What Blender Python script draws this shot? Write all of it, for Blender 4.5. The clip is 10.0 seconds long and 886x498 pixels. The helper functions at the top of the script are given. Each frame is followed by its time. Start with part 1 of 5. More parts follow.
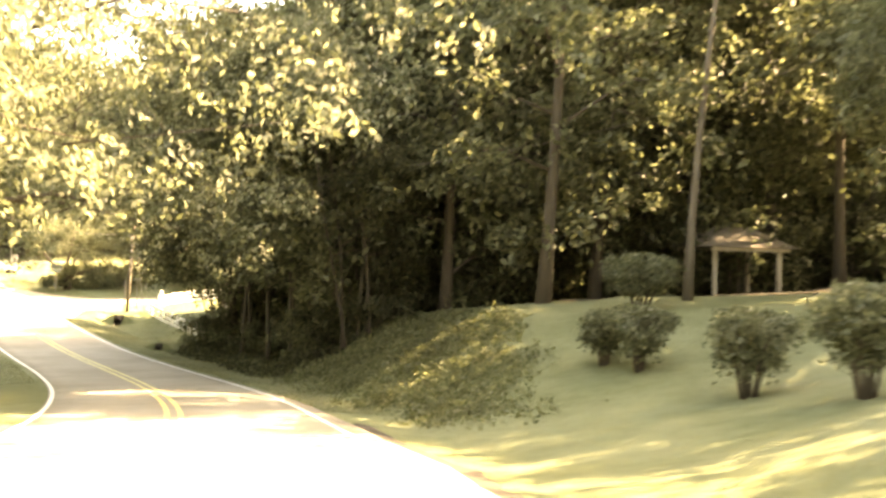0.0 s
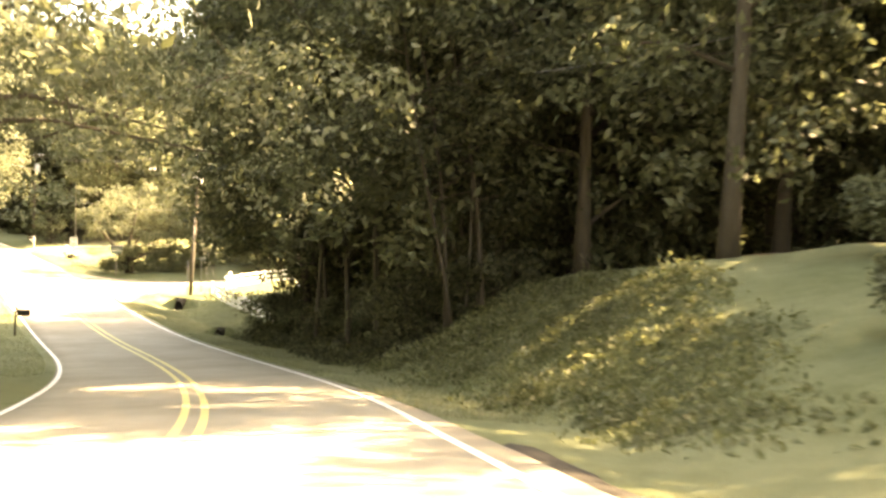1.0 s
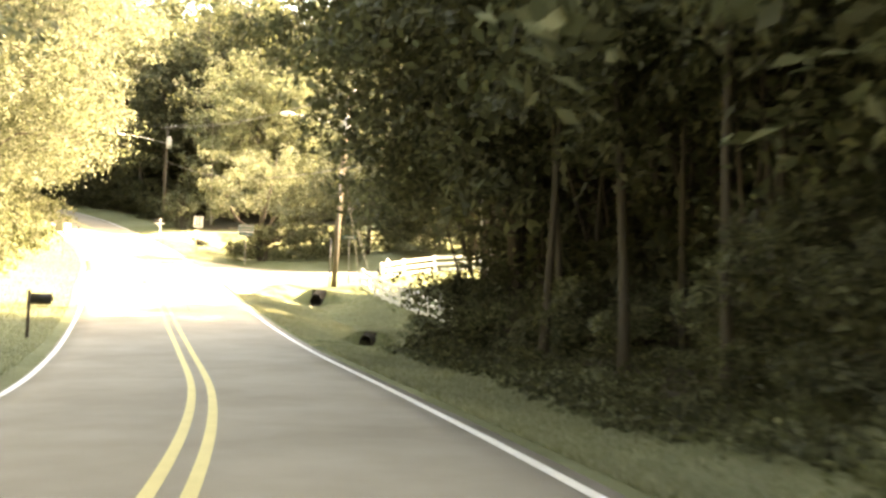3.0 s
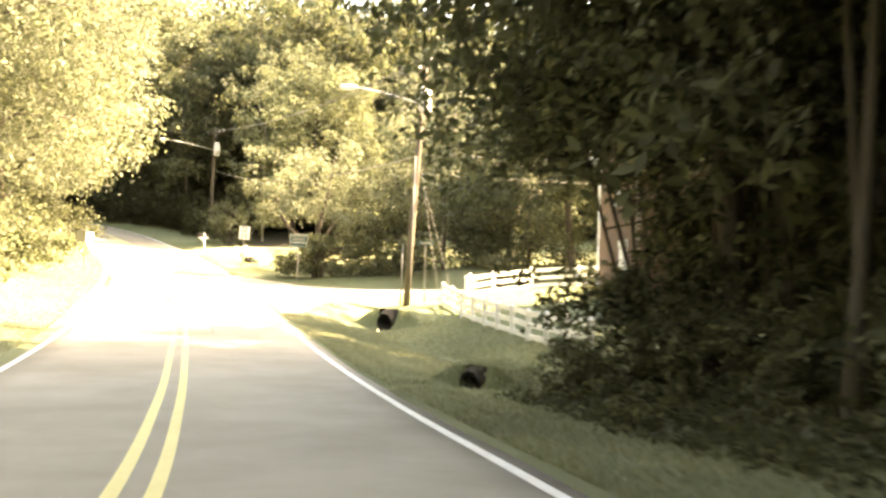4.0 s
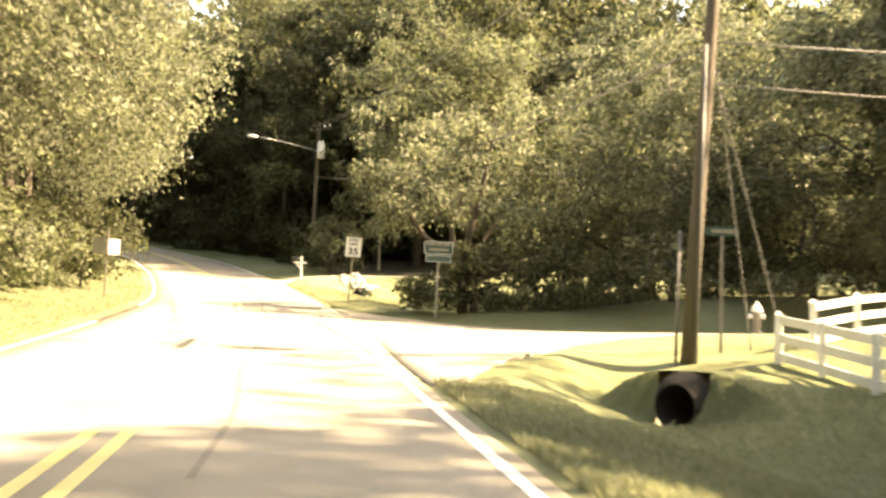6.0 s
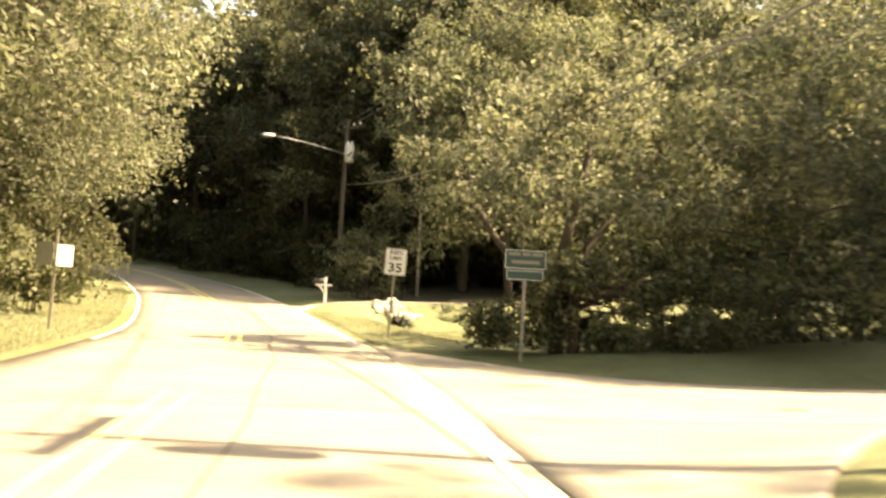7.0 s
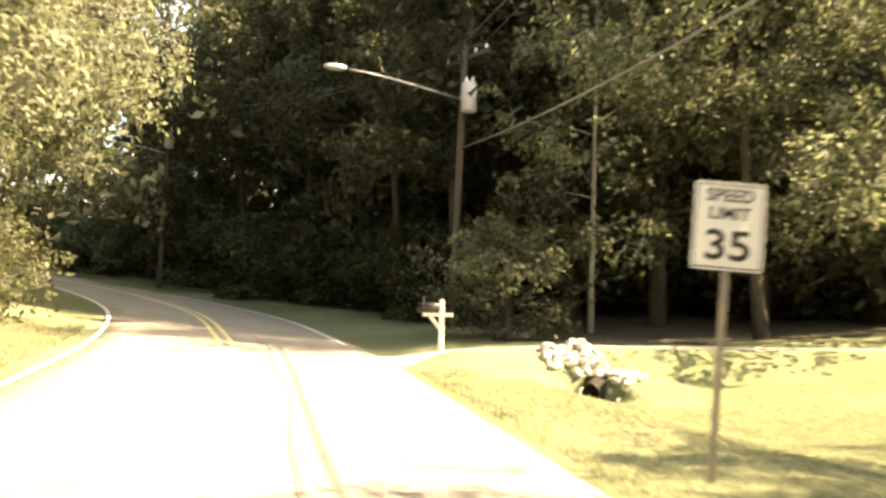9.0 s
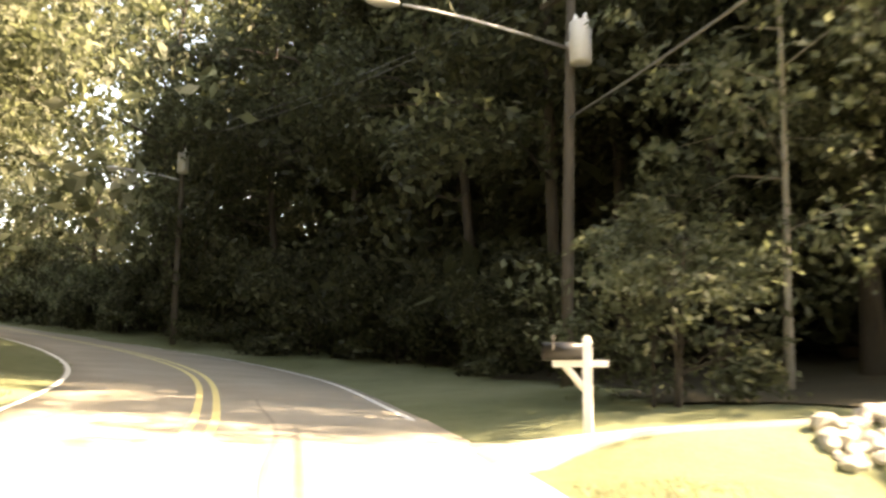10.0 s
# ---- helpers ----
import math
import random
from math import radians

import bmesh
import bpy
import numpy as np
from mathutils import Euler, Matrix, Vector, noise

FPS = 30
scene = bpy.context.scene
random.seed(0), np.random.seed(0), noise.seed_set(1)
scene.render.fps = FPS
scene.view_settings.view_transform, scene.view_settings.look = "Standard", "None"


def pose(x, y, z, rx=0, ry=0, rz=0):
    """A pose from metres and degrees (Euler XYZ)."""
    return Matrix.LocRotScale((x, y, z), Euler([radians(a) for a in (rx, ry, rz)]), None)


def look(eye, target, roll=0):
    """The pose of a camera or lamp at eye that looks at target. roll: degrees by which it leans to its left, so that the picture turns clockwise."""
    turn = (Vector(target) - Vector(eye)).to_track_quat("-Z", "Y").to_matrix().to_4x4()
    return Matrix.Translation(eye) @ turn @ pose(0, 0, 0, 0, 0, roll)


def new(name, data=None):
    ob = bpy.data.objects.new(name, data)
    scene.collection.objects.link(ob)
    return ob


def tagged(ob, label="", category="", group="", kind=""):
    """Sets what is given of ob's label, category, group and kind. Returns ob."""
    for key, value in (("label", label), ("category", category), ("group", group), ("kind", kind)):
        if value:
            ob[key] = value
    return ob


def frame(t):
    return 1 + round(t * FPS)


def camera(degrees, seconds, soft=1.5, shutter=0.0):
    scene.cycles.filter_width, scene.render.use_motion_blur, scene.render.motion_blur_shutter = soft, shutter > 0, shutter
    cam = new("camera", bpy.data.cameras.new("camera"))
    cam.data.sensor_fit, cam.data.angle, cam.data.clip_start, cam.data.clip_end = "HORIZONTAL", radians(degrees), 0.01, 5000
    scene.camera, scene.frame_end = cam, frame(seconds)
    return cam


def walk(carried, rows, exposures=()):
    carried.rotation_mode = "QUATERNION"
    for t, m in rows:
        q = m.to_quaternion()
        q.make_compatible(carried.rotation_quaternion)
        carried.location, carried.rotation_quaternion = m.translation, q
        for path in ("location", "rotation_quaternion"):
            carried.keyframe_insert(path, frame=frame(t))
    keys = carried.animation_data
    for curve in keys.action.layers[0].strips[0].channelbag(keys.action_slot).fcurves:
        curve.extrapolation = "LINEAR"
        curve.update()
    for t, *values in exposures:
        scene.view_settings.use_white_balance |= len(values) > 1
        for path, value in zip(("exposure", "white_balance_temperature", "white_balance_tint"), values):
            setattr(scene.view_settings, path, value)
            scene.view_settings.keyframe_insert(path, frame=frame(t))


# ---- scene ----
cam = camera(45.0, 10.0, soft=2.6, shutter=0.4)
# seconds, x, y, z, yaw, pitch, roll
PATH = [
    (0.0, -0.043, -0.061, 1.117, -1.57, 0.63, 1.36),
    (0.5, -0.631, 5.131, 0.400, 0.64, -0.14, 1.51),
    (1.0, -1.371, 10.053, -0.107, 2.58, 0.03, 0.40),
    (1.5, -2.269, 14.955, -0.551, 4.48, 0.56, 1.66),
    (2.0, -3.358, 19.946, -0.930, 6.70, 0.51, 2.26),
    (2.5, -4.641, 25.059, -1.293, 9.12, 0.13, 1.63),
    (4.0, -9.828, 40.663, -2.390, 14.26, 1.95, 1.27),
    (4.5, -11.851, 45.742, -2.633, 16.10, 2.73, 1.62),
    (5.0, -13.967, 50.694, -2.770, 17.98, 3.66, 1.61),
    (5.5, -16.187, 55.498, -2.833, 19.49, 4.21, 1.42),
    (7.0, -23.399, 69.216, -2.422, 21.63, 6.02, 2.35),
    (7.5, -25.928, 73.775, -2.131, 22.40, 8.12, 1.64),
    (8.0, -28.544, 78.407, -1.792, 23.31, 9.47, 2.67),
    (8.5, -31.273, 83.106, -1.451, 24.75, 8.06, 4.28),
    (9.0, -34.077, 87.833, -1.130, 26.05, 7.66, 1.90),
    (9.5, -36.903, 92.484, -0.826, 27.15, 9.28, 1.86),
    (10.0, -39.689, 96.819, -0.466, 28.88, 10.63, 0.65),
]
EXPOSURES = [(0.0, 4.2, 24000, 19), (0.5, 4.15, 23000, 19), (1.0, 4.05, 21500, 18), (1.5, 4.3, 20000, 17), (2.5, 4.2, 17000, 16), (4.0, 4.2, 15600, 17), (4.5, 4.05, 15400, 17), (5.5, 3.4, 15200, 16), (7.0, 2.7, 15600, 16), (7.5, 2.65, 15600, 16), (9.0, 3.05, 14200, 16), (10.0, 3.15, 12400, 17)]
walk(cam, [(t, pose(x, y, z, 90 + pitch, 0, yaw) @ pose(0, 0, 0, 0, 0, roll)) for t, x, y, z, yaw, pitch, roll in PATH], EXPOSURES)

# ---- light ----
SUN_AZ, SUN_EL = radians(70), radians(44)  # azimuth from north (+y) towards east (+x)
world = bpy.data.worlds.new("world")
scene.world = world
world.use_nodes = True
sky = world.node_tree.nodes.new("ShaderNodeTexSky")
sky.sky_type, sky.sun_disc = "NISHITA", False
sky.sun_elevation, sky.sun_rotation = SUN_EL, SUN_AZ
world.node_tree.links.new(sky.outputs[0], world.node_tree.nodes["Background"].inputs[0])
world.node_tree.nodes["Background"].inputs[1].default_value = 0.15
sun = new("sun", bpy.data.lights.new("sun", "SUN"))
sun.data.energy, sun.data.angle, sun.data.color = 4.1, radians(0.6), (1.0, 0.985, 0.96)
to_sun = Vector((math.sin(SUN_AZ) * math.cos(SUN_EL), math.cos(SUN_AZ) * math.cos(SUN_EL), math.sin(SUN_EL)))
sun.matrix_world = look(to_sun * 200, (0, 0, 0))

# ---- materials ----


class Nodes:
    """A small writer of node materials."""

    def __init__(self, name):
        self.mat = bpy.data.materials.new(name)
        self.mat.use_nodes = True
        self.tree = self.mat.node_tree
        self.bsdf = self.tree.nodes["Principled BSDF"]
        self.out = self.tree.nodes["Material Output"]
        self.place = self.tree.nodes.new("ShaderNodeTexCoord").outputs["Object"]

    def add(self, kind, **settings):
        n = self.tree.nodes.new(kind)
        for key, value in settings.items():
            setattr(n, key, value)
        return n

    def link(self, a, b):
        self.tree.links.new(a, b)

    def noise(self, scale, detail=5.0, rough=0.6, stretch=None, source=None):
        n = self.add("ShaderNodeTexNoise")
        n.inputs["Scale"].default_value, n.inputs["Detail"].default_value, n.inputs["Roughness"].default_value = scale, detail, rough
        src = source or self.place
        if stretch:
            m = self.add("ShaderNodeMapping")
            m.inputs["Scale"].default_value = stretch
            self.link(src, m.inputs[0])
            src = m.outputs[0]
        self.link(src, n.inputs["Vector"])
        return n.outputs["Fac"]

    def ramp(self, fac, *stops):
        r = self.add("ShaderNodeValToRGB")
        while len(r.color_ramp.elements) < len(stops):
            r.color_ramp.elements.new(0.5)
        for e, (p, c) in zip(r.color_ramp.elements, stops):
            e.position, e.color = p, (*c, 1)
        self.link(fac, r.inputs[0])
        return r.outputs[0]

    def mix(self, fac, a, b, how="MIX"):
        m = self.add("ShaderNodeMix", data_type="RGBA", blend_type=how)
        for sock, v in ((m.inputs[0], fac), (m.inputs[6], a), (m.inputs[7], b)):
            if isinstance(v, (int, float)):
                sock.default_value = v
            elif isinstance(v, tuple):
                sock.default_value = (*v, 1)
            else:
                self.link(v, sock)
        return m.outputs[2]

    def bump(self, height, strength, distance):
        b = self.add("ShaderNodeBump")
        b.inputs["Strength"].default_value, b.inputs["Distance"].default_value = strength, distance
        self.link(height, b.inputs["Height"])
        self.link(b.outputs[0], self.bsdf.inputs["Normal"])

    def done(self, colour, rough=0.8, metal=0.0, spec=0.5):
        if isinstance(colour, tuple):
            self.bsdf.inputs["Base Color"].default_value = (*colour, 1)
        else:
            self.link(colour, self.bsdf.inputs["Base Color"])
        self.bsdf.inputs["Roughness"].default_value, self.bsdf.inputs["Metallic"].default_value = rough, metal
        self.bsdf.inputs["Specular IOR Level"].default_value = spec
        return self.mat


def two_tone(name, a, b, scale, rough=0.8, metal=0.0, bump=0.0, stretch=None, spec=0.5):
    n = Nodes(name)
    big, small = n.noise(scale, 4, 0.6, stretch), n.noise(scale * 9, 5, 0.65, stretch)
    colour = n.mix(0.5, n.ramp(big, (0.3, a), (0.72, b)), n.ramp(small, (0.3, a), (0.72, b)))
    if bump:
        n.bump(small, 0.6, bump)
    return n.done(colour, rough, metal, spec)


def leaf_material(name, dark, light, pale):
    """Leaves: every leaf its own tone, thin enough to glow when lit from behind."""
    n = Nodes(name)
    per_leaf = n.add("ShaderNodeNewGeometry").outputs["Random Per Island"]
    dark, light, pale = ((r, g, 1.12 * b) for r, g, b in (dark, light, pale))
    tone = n.ramp(per_leaf, (0.0, dark), (0.6, light), (1.0, pale))
    patch = n.ramp(n.noise(0.35, 3), (0.35, (0.72, 0.72, 0.72)), (0.7, (1.1, 1.1, 1.05)))
    colour = n.mix(1.0, tone, patch, "MULTIPLY")
    n.done(colour, 0.55, 0.0, 0.25)
    glow = n.add("ShaderNodeBsdfTranslucent")
    n.link(n.mix(1.0, colour, (1.38, 1.42, 1.2), "MULTIPLY"), glow.inputs[0])
    m = n.add("ShaderNodeMixShader")
    m.inputs[0].default_value = 0.5
    n.link(n.bsdf.outputs[0], m.inputs[1])
    n.link(glow.outputs[0], m.inputs[2])
    n.link(m.outputs[0], n.out.inputs[0])
    return n.mat


def grass_ground():
    n = Nodes("mown_grass")
    blades = n.noise(22, 6, 0.75)
    tufts = n.noise(2.2, 5, 0.65)
    lawn = n.noise(0.16, 4, 0.6)
    green = n.mix(0.5, n.ramp(blades, (0.25, (0.078, 0.090, 0.038)), (0.75, (0.193, 0.218, 0.122))), n.ramp(tufts, (0.3, (0.097, 0.110, 0.049)), (0.7, (0.188, 0.210, 0.116))))
    dry = n.mix(0.5, n.ramp(blades, (0.25, (0.154, 0.166, 0.090)), (0.75, (0.309, 0.330, 0.215))), (0.242, 0.258, 0.163))
    colour = n.mix(n.ramp(lawn, (0.42, (0, 0, 0)), (0.68, (0.75, 0.75, 0.75))), green, dry)
    n.bump(blades, 0.9, 0.06)
    return n.done(colour, 0.9, 0, 0.2)


def asphalt(name, a, b):
    n = Nodes(name)
    grit = n.noise(90, 4, 0.8)
    blotch = n.noise(0.7, 5, 0.65)
    streak = n.noise(0.35, 4, 0.6, (1, 1, 1))
    colour = n.mix(0.55, n.ramp(blotch, (0.3, a), (0.7, b)), n.ramp(grit, (0.25, a), (0.8, b)))
    colour = n.mix(0.35, colour, n.ramp(streak, (0.35, tuple(0.8 * v for v in a)), (0.65, tuple(1.1 * v for v in b))))
    n.bump(grit, 0.5, 0.012)
    return n.done(colour, 0.82, 0, 0.35)


M_GRASS = grass_ground()
M_ROAD = asphalt("worn_asphalt", (0.21, 0.19, 0.155), (0.30, 0.275, 0.23))
M_DRIVE = asphalt("pale_concrete", (0.36, 0.34, 0.3), (0.5, 0.47, 0.42))
M_TAR = asphalt("tar_seal", (0.15, 0.137, 0.118), (0.22, 0.2, 0.172))
M_WHITE_LINE = two_tone("white_road_paint", (0.55, 0.55, 0.52), (0.82, 0.81, 0.77), 3.0, 0.7)
M_YELLOW_LINE = two_tone("yellow_road_paint", (0.5, 0.43, 0.19), (0.66, 0.57, 0.27), 2.5, 0.7)
M_BARK = two_tone("grey_brown_bark", (0.036, 0.029, 0.022), (0.095, 0.078, 0.06), 1.6, 0.95, 0, 0.03, (3, 3, 0.5))
M_STEM = two_tone("grey_stem_bark", (0.035, 0.03, 0.023), (0.085, 0.073, 0.056), 1.8, 0.9, 0, 0.012, (3, 3, 0.6))
M_PALE_BARK = two_tone("pale_bark", (0.2, 0.18, 0.15), (0.46, 0.42, 0.35), 1.4, 0.9, 0, 0.02, (3, 3, 0.6))
# Leaf tones put light into the colour: paler for sunlit crowns, darker for shaded woods.
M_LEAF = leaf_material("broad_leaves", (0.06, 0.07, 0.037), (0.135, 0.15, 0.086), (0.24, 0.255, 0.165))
M_LEAF_SUN_TONE = leaf_material("sunlit_leaf_tone", (0.063, 0.072, 0.038), (0.148, 0.163, 0.103), (0.27, 0.28, 0.2))
M_LEAF_SHADE_TONE = leaf_material("shaded_leaf_tone", (0.042, 0.048, 0.024), (0.082, 0.09, 0.048), (0.15, 0.158, 0.092))
M_IVY = leaf_material("bank_creeper_leaves", (0.085, 0.095, 0.045), (0.15, 0.162, 0.082), (0.23, 0.24, 0.14))
M_BLADE = leaf_material("grass_blades", (0.17, 0.182, 0.1), (0.26, 0.27, 0.17), (0.36, 0.365, 0.26))
M_WHITE = two_tone("white_vinyl", (0.74, 0.73, 0.69), (0.84, 0.83, 0.8), 2.0, 0.45)
M_WOOD_POLE = two_tone("weathered_pole_wood", (0.06, 0.049, 0.038), (0.14, 0.115, 0.09), 1.2, 0.9, 0, 0.012, (6, 6, 0.4))
M_GALV = two_tone("galvanised_steel", (0.42, 0.42, 0.4), (0.58, 0.57, 0.55), 4.0, 0.4, 0.8)
M_STEEL_POST = two_tone("dull_steel_post", (0.22, 0.2, 0.17), (0.34, 0.31, 0.27), 5.0, 0.6, 0.5)
M_TRAFO = two_tone("grey_enamel", (0.5, 0.5, 0.48), (0.62, 0.61, 0.58), 3.0, 0.4)
M_WIRE = two_tone("cable_sheath", (0.10, 0.10, 0.095), (0.19, 0.185, 0.175), 2.0, 0.55)
M_SIGN_WHITE = two_tone("sign_white_sheet", (0.78, 0.78, 0.74), (0.86, 0.86, 0.83), 5.0, 0.4)
M_SIGN_BLACK = two_tone("sign_black_film", (0.012, 0.012, 0.012), (0.025, 0.025, 0.025), 5.0, 0.5)
M_SIGN_GREEN = two_tone("sign_green_sheet", (0.022, 0.06, 0.052), (0.035, 0.085, 0.075), 4.0, 0.45)
M_ALU = two_tone("bare_aluminium", (0.55, 0.55, 0.53), (0.68, 0.67, 0.65), 4.0, 0.4, 0.7)
M_MORTAR = two_tone("mortar", (0.3, 0.27, 0.23), (0.42, 0.38, 0.33), 6.0, 0.9)
M_ROOF = two_tone("grey_brown_shingle", (0.07, 0.06, 0.05), (0.16, 0.14, 0.115), 3.0, 0.9)
M_PIPE = two_tone("rusted_pipe", (0.02, 0.017, 0.014), (0.055, 0.047, 0.038), 3.0, 0.9, 0, 0.01)
M_SOIL = two_tone("damp_soil", (0.018, 0.015, 0.011), (0.048, 0.04, 0.029), 3.0, 0.95, 0, 0.03)
M_ROCK = two_tone("pale_quarry_stone", (0.34, 0.32, 0.29), (0.62, 0.59, 0.54), 3.0, 0.85, 0, 0.03)
M_BLACK_BOX = two_tone("black_mailbox_enamel", (0.012, 0.012, 0.012), (0.03, 0.028, 0.026), 5.0, 0.4)
M_GLASS = two_tone("dark_window_glass", (0.02, 0.022, 0.022), (0.035, 0.037, 0.036), 2.0, 0.08)

n_brick = Nodes("red_brown_brick")
rnd = n_brick.add("ShaderNodeObjectInfo").outputs["Random"]
brick_tone = n_brick.ramp(rnd, (0.0, (0.12, 0.075, 0.05)), (0.5, (0.17, 0.1, 0.065)), (1.0, (0.23, 0.14, 0.09)))
M_BRICK = n_brick.done(n_brick.mix(0.4, brick_tone, n_brick.ramp(n_brick.noise(14, 5), (0.3, (0.1, 0.06, 0.042)), (0.7, (0.2, 0.128, 0.086)))), 0.9)

# ---- mesh helpers ----


def mesh_from(name, verts, faces, material, smooth=False):
    """A mesh from arrays of vertices and triangles or quads."""
    me = bpy.data.meshes.new(name)
    verts, faces = np.asarray(verts, np.float32), np.asarray(faces, np.int32)
    k = faces.shape[1]
    me.vertices.add(len(verts))
    me.vertices.foreach_set("co", verts.ravel())
    me.loops.add(faces.size)
    me.loops.foreach_set("vertex_index", faces.ravel())
    me.polygons.add(len(faces))
    me.polygons.foreach_set("loop_start", np.arange(0, faces.size, k, dtype=np.int32))
    if smooth:
        me.polygons.foreach_set("use_smooth", np.ones(len(faces), bool))
    me.materials.append(material)
    me.update(calc_edges=True)
    return me


def bm_mesh(name, bm, material, smooth=False):
    me = bpy.data.meshes.new(name)
    bmesh.ops.recalc_face_normals(bm, faces=bm.faces)
    bm.to_mesh(me)
    bm.free()
    me.materials.append(material)
    if smooth:
        for p in me.polygons:
            p.use_smooth = True
    return me


def part(name, bm, material, parent, label="", smooth=False, m=None):
    """One mesh object under a thing or under a part."""
    me = bm_mesh(name, bm, material, smooth) if isinstance(bm, bmesh.types.BMesh) else bm
    ob = new(name, me)
    ob.parent = parent
    if m is not None:
        ob.matrix_basis = m
    if label:
        tagged(ob, label)
    return ob


def thing(name, label, category, m, group="", kind=""):
    ob = new(name)
    ob.empty_display_size = 0.2
    ob.matrix_basis = m
    return tagged(ob, label, category, group, kind)


def box(bm, x0, y0, z0, x1, y1, z1, bevel=0.0):
    verts = bmesh.ops.create_cube(bm, size=1.0)["verts"]
    for v in verts:
        v.co = Vector((x0 + (v.co.x + 0.5) * (x1 - x0), y0 + (v.co.y + 0.5) * (y1 - y0), z0 + (v.co.z + 0.5) * (z1 - z0)))
    if bevel:
        edges = list({e for v in verts for e in v.link_edges})
        bmesh.ops.bevel(bm, geom=edges, offset=bevel, segments=2, affect="EDGES", profile=0.6)
    return bm


def boxed(*a, **k):
    return box(bmesh.new(), *a, **k)


def tube(bm, points, radii, sides=10, cap=True):
    """A tapered tube along points."""
    rings = []
    for i, p in enumerate(points):
        p = Vector(p)
        a, b = Vector(points[max(i - 1, 0)]), Vector(points[min(i + 1, len(points) - 1)])
        d = (b - a).normalized()
        side = d.cross(Vector((0, 0, 1)) if abs(d.z) < 0.95 else Vector((1, 0, 0))).normalized()
        up = side.cross(d)
        r = radii[i] if hasattr(radii, "__len__") else radii
        rings.append([bm.verts.new(p + r * (math.cos(2 * math.pi * k / sides) * side + math.sin(2 * math.pi * k / sides) * up)) for k in range(sides)])
    for r0, r1 in zip(rings, rings[1:]):
        for k in range(sides):
            bm.faces.new((r0[k], r0[(k + 1) % sides], r1[(k + 1) % sides], r1[k]))
    if cap:
        bm.faces.new(rings[0][::-1])
        bm.faces.new(rings[-1])
    return bm


# ---- the road's line and the lie of the land ----
LINE = [(3.42, -45.01), (1.52, -30.01), (-0.28, -14.01), (-1.63, -0.15), (-2.55, 7.75), (-3.62, 15.5), (-5.02, 23.4), (-7.15, 31.03), (-9.76, 38.48), (-12.87, 45.92), (-16.37, 53.04),
        (-20.06, 60.18), (-23.8, 67.28), (-27.63, 74.19), (-31.36, 81.18), (-35.36, 88.13), (-39.59, 94.91), (-44.64, 101.97), (-50.59, 109.53), (-57.86, 117.22), (-66.05, 122.82), (-74.53, 126.31), (-84.01, 128.3), (-93.99, 128.1), (-103.97, 125.41), (-113.95, 120.42), (-123.94, 113.42), (-135.94, 103.43)]


def smooth_line(points, step=0.5):
    """Catmull-Rom through the points, evenly spaced."""
    p = np.array(points, float)
    p = np.vstack([2 * p[0] - p[1], p, 2 * p[-1] - p[-2]])
    out = []
    for i in range(1, len(p) - 2):
        for u in np.arange(0, 1, 0.05):
            out.append(0.5 * (2 * p[i] + (p[i + 1] - p[i - 1]) * u + (2 * p[i - 1] - 5 * p[i] + 4 * p[i + 1] - p[i + 2]) * u**2 + (3 * p[i] - p[i - 1] - 3 * p[i + 1] + p[i + 2]) * u**3))
    out = np.array(out + [p[-2]])
    d = np.r_[0, np.cumsum(np.linalg.norm(np.diff(out[:, :2], axis=0), axis=1))]
    even = np.arange(0, d[-1], step)
    return np.stack([np.interp(even, d, out[:, k]) for k in range(out.shape[1])], -1), even


CL, CS = smooth_line(LINE)
CS = CS - CS[np.argmin(np.abs(CL[:, 1] + 0.14))]
CT = np.gradient(CL, axis=0)
CT /= np.linalg.norm(CT, axis=1)[:, None]
CN = np.stack([CT[:, 1], -CT[:, 0]], -1)  # to the right of travel
Z_S = [-50, -20, 0, 4, 8, 12, 16, 24, 32, 40, 48, 56, 60, 64, 68, 72, 76, 80, 88, 96, 104, 108, 112, 117, 125, 135, 150, 165, 185, 220, 300]
Z_Z = [2.0, 0.9, 0.0, -0.581, -1.122, -1.536, -1.872, -2.387, -2.938, -3.472, -3.864, -4.015, -4.006, -3.933, -3.83, -3.697, -3.495, -3.253, -2.746, -2.276, -1.785, -1.395, -0.956, -0.447, 0.397, 1.654, 3.654, 5.854, 8.154, 10.954, 14.954]
zs = np.interp(CS, Z_S, Z_Z)
for _ in range(6):
    zs = np.convolve(np.pad(zs, 4, mode="edge"), np.ones(9) / 9, mode="valid")
CZ = zs
HALF = 3.3  # half the pavement
EDGE_LEFT = 3.14


def edge_right(s):
    return np.interp(s, [24, 34], [HALF, 3.06])




def on_road(s, lat=0.0, dz=0.0):
    """A place by its way along the road and its distance to the right of the middle."""
    i = np.interp(s, CS, np.arange(len(CS)))
    k = np.arange(len(CS))
    p = np.array([np.interp(i, k, CL[:, 0]), np.interp(i, k, CL[:, 1])])
    nrm = np.array([np.interp(i, k, CN[:, 0]), np.interp(i, k, CN[:, 1])])
    q = p + lat * nrm
    return float(q[0]), float(q[1]), float(np.interp(s, CS, CZ) + dz)


